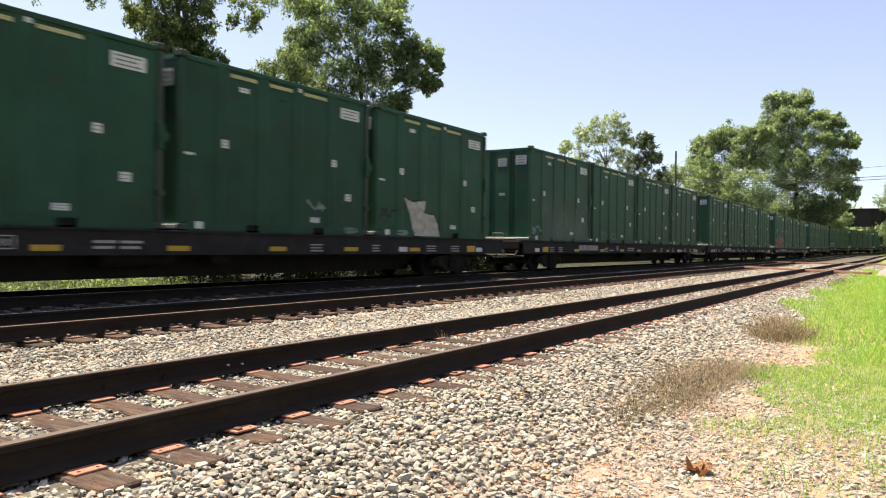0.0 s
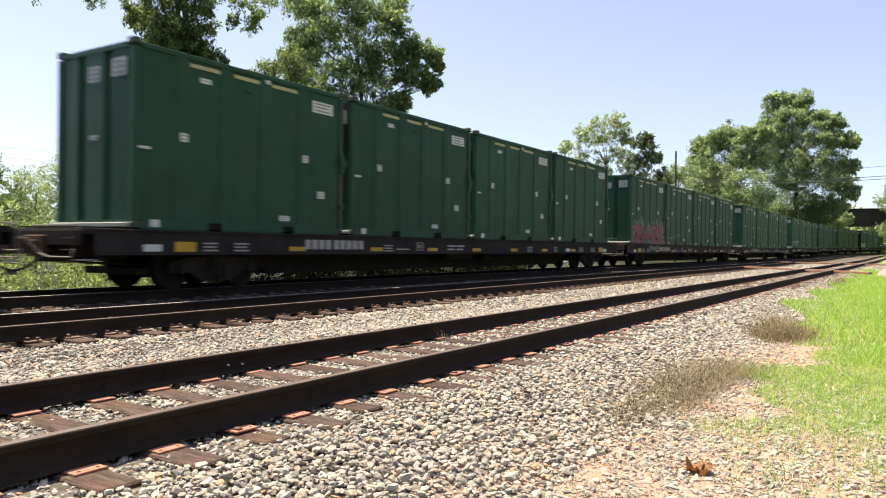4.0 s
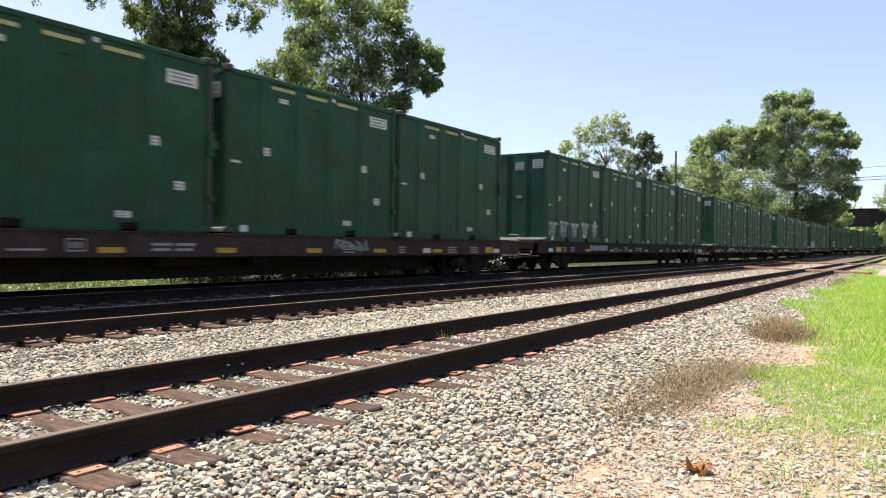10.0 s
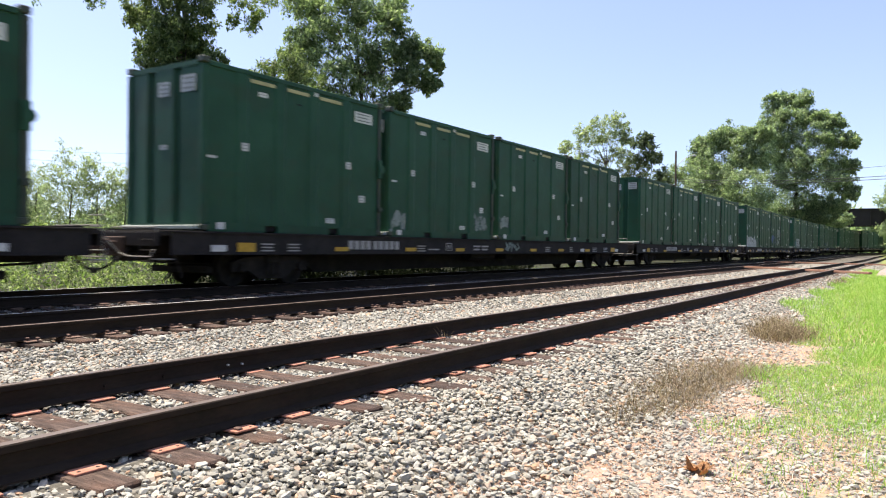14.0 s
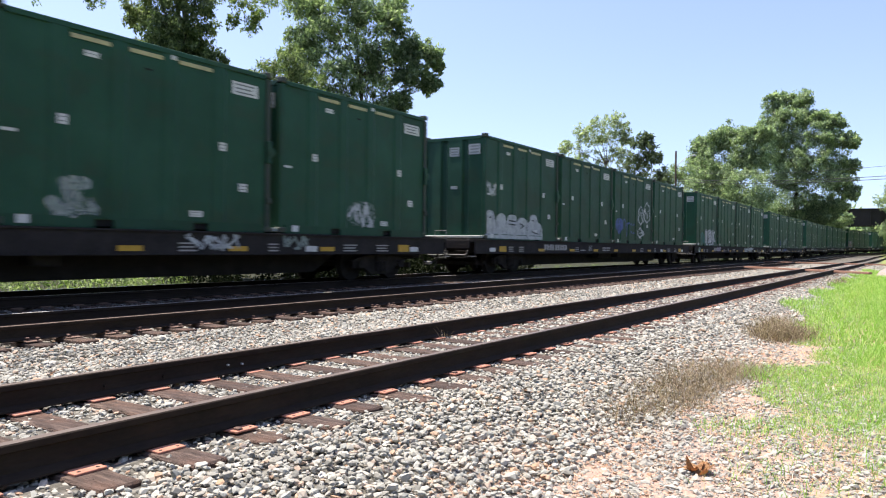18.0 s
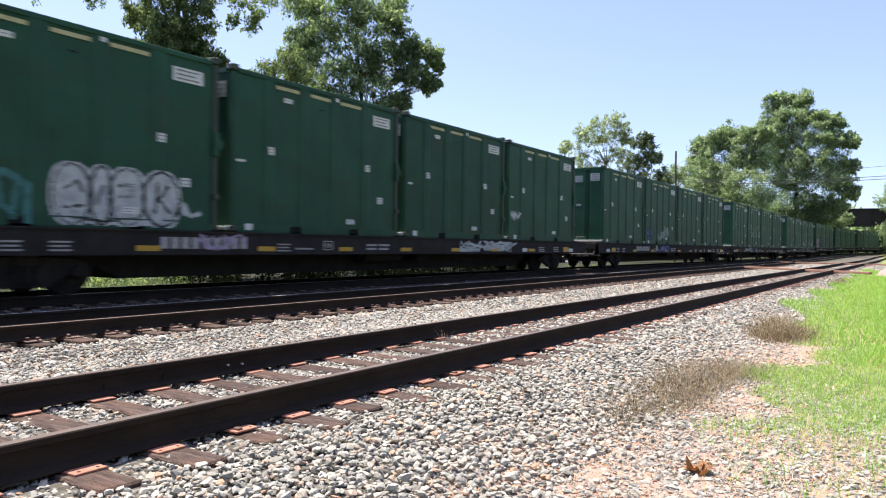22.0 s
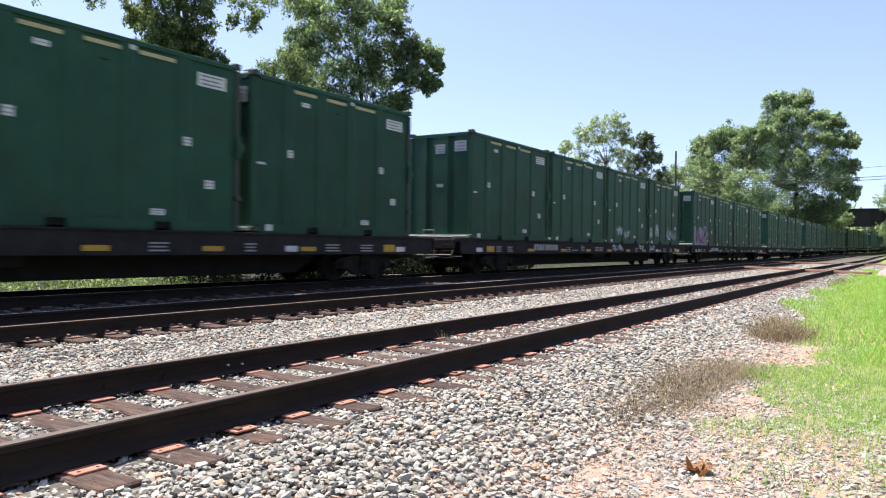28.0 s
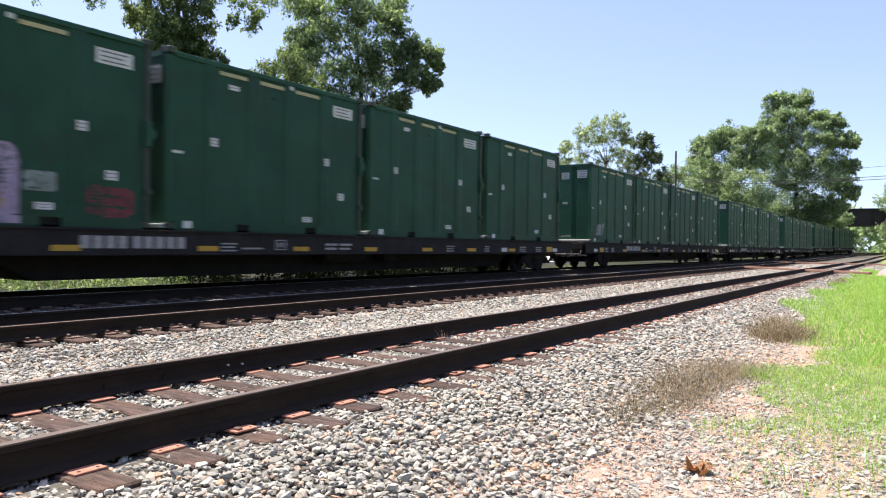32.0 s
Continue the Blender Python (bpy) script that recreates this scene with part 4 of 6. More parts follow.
def car_pose(n, t):
    s = front(t) + n * CAR_PITCH + SLACK[n] + 12.3 - 0.05
    p, a = line(s, 0.0, TRACKS["train"][1] + SAG.get(n, 0.0))
    return Matrix.Translation(p) @ Matrix.Rotation(a, 4, "Z")


def box_shift(n, j):
    return Matrix.Translation((-12.3 + BOX_LEN / 2 + j * BOX_PITCH + 0.05 + SHIFTED.get((n, j), 0.0), 0, REST))


CARS, BOXES = [], []


def build_train():
    car = build_flat_car()
    crate = build_container()
    for n in range(CAR_COUNT):
        CARS.append(car if n == 0 else copy_thing(car, Matrix.Identity(4)))
        for j in range(4):
            BOXES.append(crate if n == j == 0 else copy_thing(crate, Matrix.Identity(4)))


build_train()
# some containers carry their placards lower
for n, j, low in ((4, 0, -0.05), (4, 1, -0.04), (5, 0, -0.10)):
    for ob in BOXES[4 * n + j].children:
        if ob.name.startswith(("placard", "print_line", "data_board")) or (n == 4 and ob.name.startswith(("number_board", "hook_strip"))):
            ob.location.z += low
# two wagons have rust-brown side sills
for n in (3, 4):
    for ob in CARS[n].children:
        if ob.name.startswith(("side_sill", "sill_flange", "end_beam")):
            ob.data = ob.data.copy()
            ob.data.materials[0] = SILLBROWN


# ---------------------------------------------------------------- sprayed paint on the containers
def spray(name, color, rough=0.7):
    a = Mat(name, rough=rough)
    n = a.noise(5, 5, a.coords())
    return a.color(a.ramp(n, [(0.3, tuple(x * 0.55 for x in color)), (0.6, color)])).m


S_WHITE = spray("spray_white", (0.42, 0.45, 0.46))
S_PALE = spray("spray_faded_white", (0.20, 0.25, 0.23))
def film(name, color, cover):
    """A thin see-through coat of spray paint."""
    a = Mat(name, color, 0.75)
    n = a.noise(3.0, 5, a.coords((1, 1, 0.4)))
    clear = a.t.nodes.new("ShaderNodeBsdfTransparent")
    mx = a.t.nodes.new("ShaderNodeMixShader")
    a.link(a.math("MULTIPLY", a.ramp(n, [(0.3, (0.35, 0.35, 0.35)), (0.7, (1, 1, 1))]), cover), mx.inputs[0])
    a.link(clear.outputs[0], mx.inputs[1])
    a.link(a.b.outputs[0], mx.inputs[2])
    a.link(mx.outputs[0], a.t.nodes["Material Output"].inputs[0])
    return a.m


S_HAZE = film("spray_washed_grey", (0.20, 0.25, 0.22), 0.45)
S_MIST = film("spray_white_mist", (0.42, 0.47, 0.46), 0.75)
S_DARK = spray("spray_dark", (0.012, 0.020, 0.017))
S_PINK = spray("spray_pink", (0.36, 0.105, 0.11))
S_RED = spray("spray_dull_red", (0.15, 0.035, 0.04))
S_BLUE = spray("spray_blue", (0.075, 0.115, 0.30))
S_TEAL = spray("spray_teal", (0.035, 0.16, 0.15))
S_LILAC = spray("spray_lilac", (0.34, 0.27, 0.38))
S_CREAM = spray("spray_cream", (0.42, 0.39, 0.33))
S_TAN = spray("spray_tan", (0.36, 0.24, 0.13))

GLYPH = {
    "O": [[(0.5 + 0.42 * math.cos(k * 0.524), 0.5 + 0.44 * math.sin(k * 0.524)) for k in range(13)]],
    "B": [[(0.12, 0.02), (0.12, 0.95), (0.62, 0.95), (0.8, 0.75), (0.55, 0.52), (0.15, 0.5)], [(0.55, 0.52), (0.92, 0.3), (0.7, 0.05), (0.12, 0.03)]],
    "A": [[(0.05, 0.02), (0.45, 0.95), (0.9, 0.02)], [(0.2, 0.35), (0.75, 0.35)]],
    "S": [[(0.9, 0.85), (0.5, 1.0), (0.12, 0.78), (0.4, 0.55), (0.85, 0.45), (0.9, 0.15), (0.45, 0.0), (0.05, 0.15)]],
    "U": [[(0.1, 0.95), (0.12, 0.25), (0.45, 0.02), (0.85, 0.3), (0.8, 0.95)], [(0.0, 0.93), (0.25, 0.93)]],
    "Y": [[(0.05, 0.6), (0.15, 0.95)], [(0.3, 0.25), (0.55, 1.0)], [(0.1, 0.2), (0.5, 0.6), (0.9, 0.55)], [(0.75, 0.0), (0.9, 0.75)]],
    "K": [[(0.12, 0.0), (0.2, 0.5), (0.3, 1.0)], [(0.22, 0.42), (0.75, 0.9)], [(0.25, 0.45), (0.6, 0.12), (0.98, 0.05)]],
}


def near_line(U, Z, pts):
    d = np.full(U.shape, 9.0)
    for (ax, ay), (bx, by) in zip(pts, pts[1:]):
        vx, vy = bx - ax, by - ay
        k = np.clip(((U - ax) * vx + (Z - ay) * vy) / (vx * vx + vy * vy + 1e-9), 0, 1)
        d = np.minimum(d, np.hypot(U - ax - k * vx, Z - ay - k * vy))
    return d


def fit_rows(rows, u0, u1, z0, z1):
    return [[(u0 + x * (u1 - u0), z0 + y * (z1 - z0)) for x, y in r] for r in rows]


def stroked(rows, w):
    return lambda U, Z: np.min([near_line(U, Z, r) for r in rows], axis=0) < w


def blob(u0, u1, z0, z1, p=3.0):
    return lambda U, Z: np.abs((U - (u0 + u1) / 2) / ((u1 - u0) / 2)) ** p + np.abs((Z - (z0 + z1) / 2) / ((z1 - z0) / 2)) ** p < 1


def within(poly):
    def test(U, Z):
        inside = np.zeros(U.shape, bool)
        for (ax, ay), (bx, by) in zip(poly, poly[1:] + poly[:1]):
            if ay != by:
                inside ^= ((ay > Z) != (by > Z)) & (U < (bx - ax) * (Z - ay) / (by - ay) + ax)
        return inside
    return test


def squiggle(u0, u1, z0, z1, seed, turns=9):
    r = random.Random(seed)
    pts = [(u0 + (u1 - u0) * min(1, max(0, k / turns + r.uniform(-0.22, 0.22))), r.choice((z0, z1)) * 0.6 + 0.4 * r.uniform(z0, z1)) for k in range(turns + 1)]
    return [pts]


def grow(*tests):
    return lambda U, Z: np.any([t(U, Z) for t in tests], axis=0)


def islands(ok):
    """Numbers the separate patches of a mask, with gaps of a cell or two closed."""
    wide = ok.copy()
    for _ in range(1):
        w = wide.copy()
        w[1:] |= wide[:-1]
        w[:-1] |= wide[1:]
        w[:, 1:] |= wide[:, :-1]
        w[:, :-1] |= wide[:, 1:]
        wide = w
    marks = np.zeros(ok.shape, int)
    count = 0
    for i, k in np.argwhere(wide):
        if marks[i, k]:
            continue
        count += 1
        marks[i, k] = count
        todo = [(i, k)]
        while todo:
            p, q = todo.pop()
            for g, h in ((p + 1, q), (p - 1, q), (p, q + 1), (p, q - 1)):
                if 0 <= g < ok.shape[0] and 0 <= h < ok.shape[1] and wide[g, h] and not marks[g, h]:
                    marks[g, h] = count
                    todo.append((g, h))
    return marks


def paint(n, j, material, test, layer=1, cell=0.03, keep=1.0, label="sprayed graffiti paint", box_uz=(-0.0, 5.74, 0.02, 2.3), soft_z=None):
    """Lays a thin coat of paint over the ribs and panels of container j on wagon n, where test(u, z) holds."""
    us, zs = np.arange(box_uz[0], box_uz[1], cell), np.arange(box_uz[2], box_uz[3], cell)
    U, Z = np.meshgrid(us, zs, indexing="ij")
    ok = test(U + cell / 2, Z + cell / 2)
    marks = islands(ok)
    if keep < 1 or soft_z:
        fade = keep * np.ones(U.shape)
        if soft_z:
            fade = keep * np.clip((soft_z - Z) / soft_z, 0, 1)
        patch = np.array([[noise.noise((u * 1.7, z * 0.5, n * 3.1)) for z in zs] for u in us])
        ok &= rng.random(U.shape) < fade * (1 + 0.8 * patch)
    hx, hy = BOX_LEN / 2, BOX_W / 2
    up = 0.0025 * layer
    for k in range(1, marks.max() + 1):
        cells = np.argwhere(ok & (marks == k))
        if len(cells) < 6:
            continue
        wide = len(zs) + 1
        ring = cells[:, None, :] + np.array([(0, 0), (1, 0), (1, 1), (0, 1)])[None]
        ids, f = np.unique(ring[..., 0] * wide + ring[..., 1], return_inverse=True)
        uu, zz = box_uz[0] + (ids // wide) * cell, box_uz[2] + (ids % wide) * cell
        v = np.stack([uu - hx, -hy + np.where(zz < 0.17, -0.002, skin(uu)) - up, zz], -1)
        part("graffiti", mesh_of("graffiti", v, f.reshape(-1, 4)), material, BOXES[4 * n + j], label)


def build_graffiti():
    # wagon 0: overpainted pale patch, dark scrawl
    patch = [(1.27, 1.10), (1.5, 1.0), (1.84, 0.98), (2.34, 1.06), (2.2, 0.69), (2.75, 0.64), (3.0, 0.37), (3.02, 0.03), (1.76, 0.03), (1.64, 0.39), (1.56, 0.61)]
    paint(0, 3, S_DARK, grow(within(patch), stroked([patch + patch[:1]], 0.05)), 1, label="dark outline of a pale paint patch")
    paint(0, 3, S_CREAM, within(patch), 2, label="pale overpainted patch")
    paint(0, 3, S_DARK, stroked(squiggle(0.1, 0.95, 0.45, 0.75, 3), 0.035), 1, label="dark sprayed scrawl")
    paint(0, 3, S_PALE, blob(0.92, 1.43, 0.02, 0.17), 1, keep=0.8)
    paint(0, 2, S_PALE, stroked(squiggle(3.55, 4.25, 0.53, 0.8, 5), 0.025), 1, keep=0.7)
    paint(0, 2, S_PALE, blob(4.85, 5.4, 0.02, 0.19), 1, keep=0.6)
    # wagon 1: washed-out grey lower half
    paint(1, 0, S_HAZE, lambda U, Z: U > 0.95 + 0.25 * np.sin(Z * 3.0), 1, cell=0.02, keep=1.3, soft_z=2.1, label="washed-out grey film on the paint")
    paint(1, 0, S_PALE, stroked(squiggle(0.06, 0.94, 0.24, 0.55, 8), 0.04), 2, keep=0.8)
    paint(1, 1, S_PALE, grow(blob(1.0, 1.8, 0.1, 0.5), blob(2.2, 3.0, 0.1, 0.5)), 1, keep=0.25)
    # wagon 3: pink block letters in a white haze
    word = [("O", 0.0, 1.12), ("B", 1.16, 2.12), ("A", 2.1, 3.4), ("B", 3.45, 4.65), ("K", 4.6, 5.84)]
    rows = [r for g, a, b in word for r in fit_rows(GLYPH[g], a + 0.10, b - 0.04, 0.06 + 0.04 * (g == "A"), 0.92 + 0.1 * (g == "K"))]
    paint(3, 0, S_HAZE, grow(*[blob(a - 0.25, b + 0.2, -0.4, 1.45 + 0.3 * (k % 2), 2) for k, (g, a, b) in enumerate(word)]), 1, cell=0.02, keep=1.0, soft_z=2.1, label="thin white spray haze around graffiti")
    paint(3, 0, S_MIST, grow(*[blob((a + b) / 2 - 0.4, (a + b) / 2 + 0.4, 0.2, 1.2 + 0.3 * (k % 2), 2) for k, (g, a, b) in enumerate(word)], stroked(rows, 0.30)), 2, cell=0.02, keep=1.0, soft_z=1.9, label="white spray haze around graffiti")
    paint(3, 0, S_DARK, stroked(rows, 0.165), 3, cell=0.02, keep=0.95, label="dark outline of graffiti letters")
    paint(3, 0, S_PINK, stroked(rows, 0.115), 4, cell=0.02, keep=0.93, label="pink graffiti letters")
    paint(3, 0, S_RED, grow(stroked(squiggle(0.2, 5.6, 0.15, 0.5, 19, 26), 0.03)), 5, cell=0.02, keep=0.5, label="dull red shading in the letters")
    paint(3, 1, S_PALE, stroked(squiggle(0.2, 0.8, 0.95, 1.85, 11) + squiggle(0.05, 0.55, 0.25, 0.55, 12) + squiggle(0.85, 1.95, 0.25, 0.68, 13) + squiggle(2.3, 2.9, 0.4, 0.62, 14), 0.035), 1, keep=0.8)
    paint(4, 0, S_PALE, grow(blob(1.0, 1.6, 0.25, 0.6), blob(2.2, 2.9, 0.2, 0.5)), 1, keep=0.14)
    # wagon 5: five faded white cups
    for k, (a, w) in enumerate(((0.05, 0.88), (1.25, 0.76), (2.4, 0.66), (3.5, 0.78), (4.68, 0.62))):
        top = 0.72 + 0.05 * (k % 2)
        cup = [(a, top), (a + w, top - 0.04), (a + 0.78 * w, 0.14 + 0.03 * k), (a + 0.22 * w, 0.12)]
        paint(5, 0, S_PALE, within(cup), 1, cell=0.025, keep=0.9, label="faded white sprayed shape")
        paint(5, 0, S_WHITE, grow(stroked([cup[:2]], 0.05), stroked(squiggle(a + 0.15 * w, a + 0.75 * w, 0.25, top, 15 + k, 6), 0.03)), 2, cell=0.025, keep=0.7, label="faded white sprayed shape")
    # small pale tags
    for n, j, u0, u1, z0, z1, seed, mat in ((6, 1, 0.0, 0.75, 0.22, 0.62, 21, S_PALE), (6, 1, 4.6, 5.4, 0.3, 0.75, 22, S_PALE), (6, 2, 0.0, 0.7, 0.42, 0.72, 23, S_PALE), (7, 2, 0.95, 1.7, 0.22, 0.78, 24, S_PALE),
                                        (10, 1, 3.5, 4.2, 0.4, 0.92, 27, S_PALE), (10, 1, 2.2, 3.4, 0.28, 0.64, 28, S_PALE), (10, 1, 0.1, 1.25, 0.2, 0.8, 29, S_BLUE),
                                        (12, 2, 1.15, 1.9, 0.37, 0.72, 30, S_WHITE), (12, 2, 2.3, 3.0, 0.28, 0.6, 31, S_WHITE), (12, 3, 0.05, 0.6, 0.28, 1.0, 32, S_WHITE), (12, 3, 1.1, 1.7, 0.25, 1.0, 33, S_WHITE),
                                        (12, 3, 3.3, 4.2, 0.3, 0.9, 34, S_WHITE), (12, 3, 4.3, 5.1, 0.3, 0.7, 35, S_PALE), (14, 0, 0.8, 1.6, 0.3, 0.8, 36, S_PALE), (15, 1, 2.0, 3.0, 0.2, 0.7, 37, S_PALE),
                                        (8, 0, 0.02, 0.74, 1.52, 1.92, 38, S_WHITE), (9, 3, 0.1, 0.9, 0.75, 0.95, 39, S_WHITE)):
        paint(n, j, S_HAZE if mat == S_BLUE else S_MIST, stroked(squiggle(u0, u1, z0, z1, seed, 12), 0.10), 1, keep=0.9, label="thin spray haze round a tag")
        paint(n, j, mat, stroked(squiggle(u0, u1, z0, z1, seed, 12), 0.04), 2, keep=0.85, label="pale scribbled spray tag")
    paint(7, 3, S_PALE, grow(blob(2.3, 3.5, 0.2, 0.87, 2)), 1, keep=0.35)
    paint(7, 3, S_WHITE, stroked(squiggle(2.4, 3.45, 0.22, 0.85, 41, 14), 0.045), 2, keep=0.85, label="round white spray tag")
    # wagon 8: white bubble letters, blue blob, three drawn masks
    cells = [(-0.05, 0.82), (0.78, 1.58), (1.52, 2.4), (2.34, 3.2), (3.1, 4.28)]
    body = [grow(blob((a + b) / 2 - 0.35, (a + b) / 2 + 0.35, 0.42, top, 2.2), blob(a - 0.14, b + 0.14, -0.6, 0.72, 3.0)) for (a, b), top in zip(cells, (0.96, 0.9, 0.88, 0.8, 0.95))]
    ring = [stroked([[(a, 0.05), (a, 0.65), (a + 0.12, 0.85), ((a + b) / 2, 0.92), (b - 0.12, 0.85), (b, 0.65), (b, 0.3)]], 0.022) for a, b in cells]
    paint(8, 0, S_WHITE, grow(*body), 1, cell=0.025, label="white bubble graffiti letters")
    paint(8, 0, S_HAZE, grow(*ring), 2, cell=0.025, keep=0.6, label="dark outline of bubble letters")
    paint(8, 0, S_DARK, stroked([[(0.35, 0.72), (0.45, 0.73)], [(1.75, 0.66), (2.2, 0.64)], [(1.75, 0.54), (2.2, 0.52)], [(2.6, 0.58), (2.9, 0.5), (2.65, 0.42)], [(3.55, 0.72), (3.75, 0.72)], [(3.6, 0.3), (4.1, 0.24)]], 0.022), 2, cell=0.02)
    paint(8, 2, S_BLUE, grow(blob(0.25, 1.15, 0.55, 1.2, 2), blob(0.0, 0.5, 0.7, 0.95, 2), blob(0.5, 0.9, 0.45, 0.7)), 1, keep=0.93, label="blue sprayed blob")
    paint(8, 2, S_BLUE, stroked([[(1.15, 0.7), (1.2, 1.05), (1.45, 1.15), (1.65, 1.0), (1.66, 0.75)], [(1.8, 0.35), (1.85, 0.95), (2.1, 1.0)], [(2.3, 0.4), (2.3, 0.95), (3.0, 0.95)], [(2.4, 0.55), (2.95, 0.5)]], 0.045), 1, keep=0.7)
    for a, b, z0, z1, seed in ((3.5, 4.35, 0.98, 1.9, 51), (4.45, 5.45, 1.1, 2.15, 52), (3.35, 4.38, 0.3, 0.8, 53)):
        paint(8, 2, S_WHITE, grow(stroked([[(a, z0 + 0.2), (a + 0.1, z1 - 0.2), ((a + b) / 2, z1), (b - 0.1, z1 - 0.2), (b, z0 + 0.2), ((a + b) / 2, z0), (a, z0 + 0.2)]], 0.05),
                                  stroked(squiggle(a + 0.1, b - 0.1, z0 + 0.2, z1 - 0.25, seed, 7), 0.035)), 1, keep=0.8, label="white sprayed mask outline")
    # wagon 9
    paint(9, 0, S_TEAL, grow(stroked([[(1.3, 0.05), (1.3, 0.65), (1.65, 0.84), (2.0, 0.65), (2.0, 0.05)]], 0.06), stroked(squiggle(1.35, 1.95, 0.1, 0.7, 61, 8), 0.05)), 1, keep=0.9, label="teal spray tag")
    word = [(2.4, 3.1), (3.05, 3.5), (3.42, 4.15), (4.1, 4.9)]
    paint(9, 0, S_WHITE, grow(*[blob(a - 0.05, b + 0.05, 0.0, 1.1, 2.6) for a, b in word], blob(2.5, 4.75, 0.05, 0.75, 4)), 1, cell=0.025, label="white block graffiti letters")
    rings = [[(a + (b - a) * (0.5 + 0.5 * math.cos(k * 0.524)), 0.55 + 0.52 * math.sin(k * 0.524)) for k in range(13)] for a, b in word]
    paint(9, 0, S_DARK, grow(stroked(rings, 0.024), stroked([[(2.62, 0.62), (2.85, 0.78), (2.95, 0.6)], [(2.6, 0.32), (2.95, 0.36)], [(3.18, 0.4), (3.3, 0.72)], [(3.62, 0.75), (3.9, 0.78), (3.9, 0.58), (3.65, 0.55)],
                                                            [(4.35, 0.3), (4.4, 0.85)], [(4.42, 0.55), (4.65, 0.8)], [(4.42, 0.55), (4.7, 0.3)], [(2.7, 0.16), (3.3, 0.1), (4.0, 0.18)]], 0.026)), 2, cell=0.02, keep=0.9)
    paint(9, 0, S_WHITE, stroked(squiggle(4.7, 5.4, 0.25, 0.5, 62, 5), 0.04), 1)
    # wagon 11: outlined letters
    for g, a, b in (("S", 1.1, 2.05), ("B", 2.4, 3.14), ("U", 3.55, 4.22), ("Y", 4.65, 5.47)):
        paint(11, 1, S_WHITE, stroked(fit_rows(GLYPH[g], a, b, 0.85, 1.62), 0.04), 1, keep=0.6, label="white sprayed outline letter")
    # wagon 13: lilac piece
    piece = [(0.02, 0.85, 1.2), (0.9, 1.42, 1.05), (1.5, 2.2, 1.2), (2.1, 2.75, 1.1), (2.7, 3.46, 1.3)]
    paint(13, 0, S_LILAC, grow(*[blob(a, b, -0.3, z, 4) for a, b, z in piece]), 1, cell=0.025, keep=0.97, label="lilac graffiti piece")
    paint(13, 0, S_TAN, grow(blob(0.25, 0.65, 0.05, 0.75, 2), blob(1.95, 2.4, 0.35, 0.75, 2), blob(2.85, 3.2, 0.2, 0.55, 2)), 2, keep=0.8)
    paint(13, 0, S_DARK, grow(stroked(squiggle(0.9, 1.5, 0.35, 1.0, 71, 6), 0.06), stroked(squiggle(1.6, 2.6, 0.05, 0.7, 72, 7), 0.05), blob(0.25, 0.5, 0.85, 1.02, 2), blob(2.85, 3.2, 0.6, 0.9, 2)), 2, keep=0.85)
    paint(13, 0, S_PINK, grow(blob(1.5, 1.9, 0.2, 0.75, 2), blob(2.7, 3.1, 0.85, 1.15, 2)), 2, keep=0.45)
    paint(13, 0, S_PALE, blob(3.5, 4.06, 0.55, 0.9, 5), 1, keep=0.9)
    paint(13, 0, S_RED, grow(stroked([[(4.7, 0.65), (5.35, 0.62)], [(4.65, 0.45), (5.4, 0.45)], [(4.75, 0.27), (5.3, 0.25)], [(4.65, 0.6), (4.65, 0.3)], [(5.4, 0.6), (5.4, 0.3)]], 0.08)), 1, keep=0.9, label="dull red spray tag")


def paint_sill(n, u0, u1, material, seed, label="sprayed tag on the side sill"):
    """A scribble across the wagon's side sill."""
    cell = 0.02
    U, Z = np.meshgrid(np.arange(u0, u1, cell), np.arange(0.74, 1.11, cell), indexing="ij")
    ok = stroked(squiggle(u0 + 0.1, u1 - 0.1, 0.78, 1.10, seed, int(7 + (u1 - u0) * 13)), 0.026)(U, Z) & (rng.random(U.shape) < 0.95)
    a, b = U[ok] - 12.3, Z[ok]
    y = np.full(len(a), -1.342)
    v = np.stack([np.stack(k, -1) for k in ((a, y, b), (a + cell, y, b), (a + cell, y, b + cell), (a, y, b + cell))], 1)
    part("sill_graffiti", mesh_of("sill_graffiti", v.reshape(-1, 3), np.arange(len(a))[:, None] * 4 + np.arange(4)[None]), material, CARS[n], label)


build_graffiti()
for n, u0, u1, material, seed in ((7, 16.0, 17.5, S_WHITE, 81), (7, 18.6, 19.6, S_PALE, 82), (9, 0.0, 0.8, S_PALE, 83), (9, 5.2, 6.6, S_LILAC, 84), (9, 15.0, 19.0, S_WHITE, 85), (10, 8.2, 10.3, S_BLUE, 86), (10, 7.6, 8.1, S_WHITE, 87),
                                  (11, 5.8, 8.0, S_PALE, 88), (11, 8.6, 10.0, S_BLUE, 89), (12, 12.6, 14.2, S_WHITE, 90), (12, 16.4, 17.4, S_WHITE, 91), (12, 18.2, 19.2, S_WHITE, 92), (4, 3.0, 5.2, S_PALE, 93), (4, 15.5, 17.0, S_PALE, 94),
                                  (6, 12.6, 13.8, S_PALE, 95), (3, 2.6, 4.4, S_PALE, 96)):
    paint_sill(n, u0, u1, material, seed)

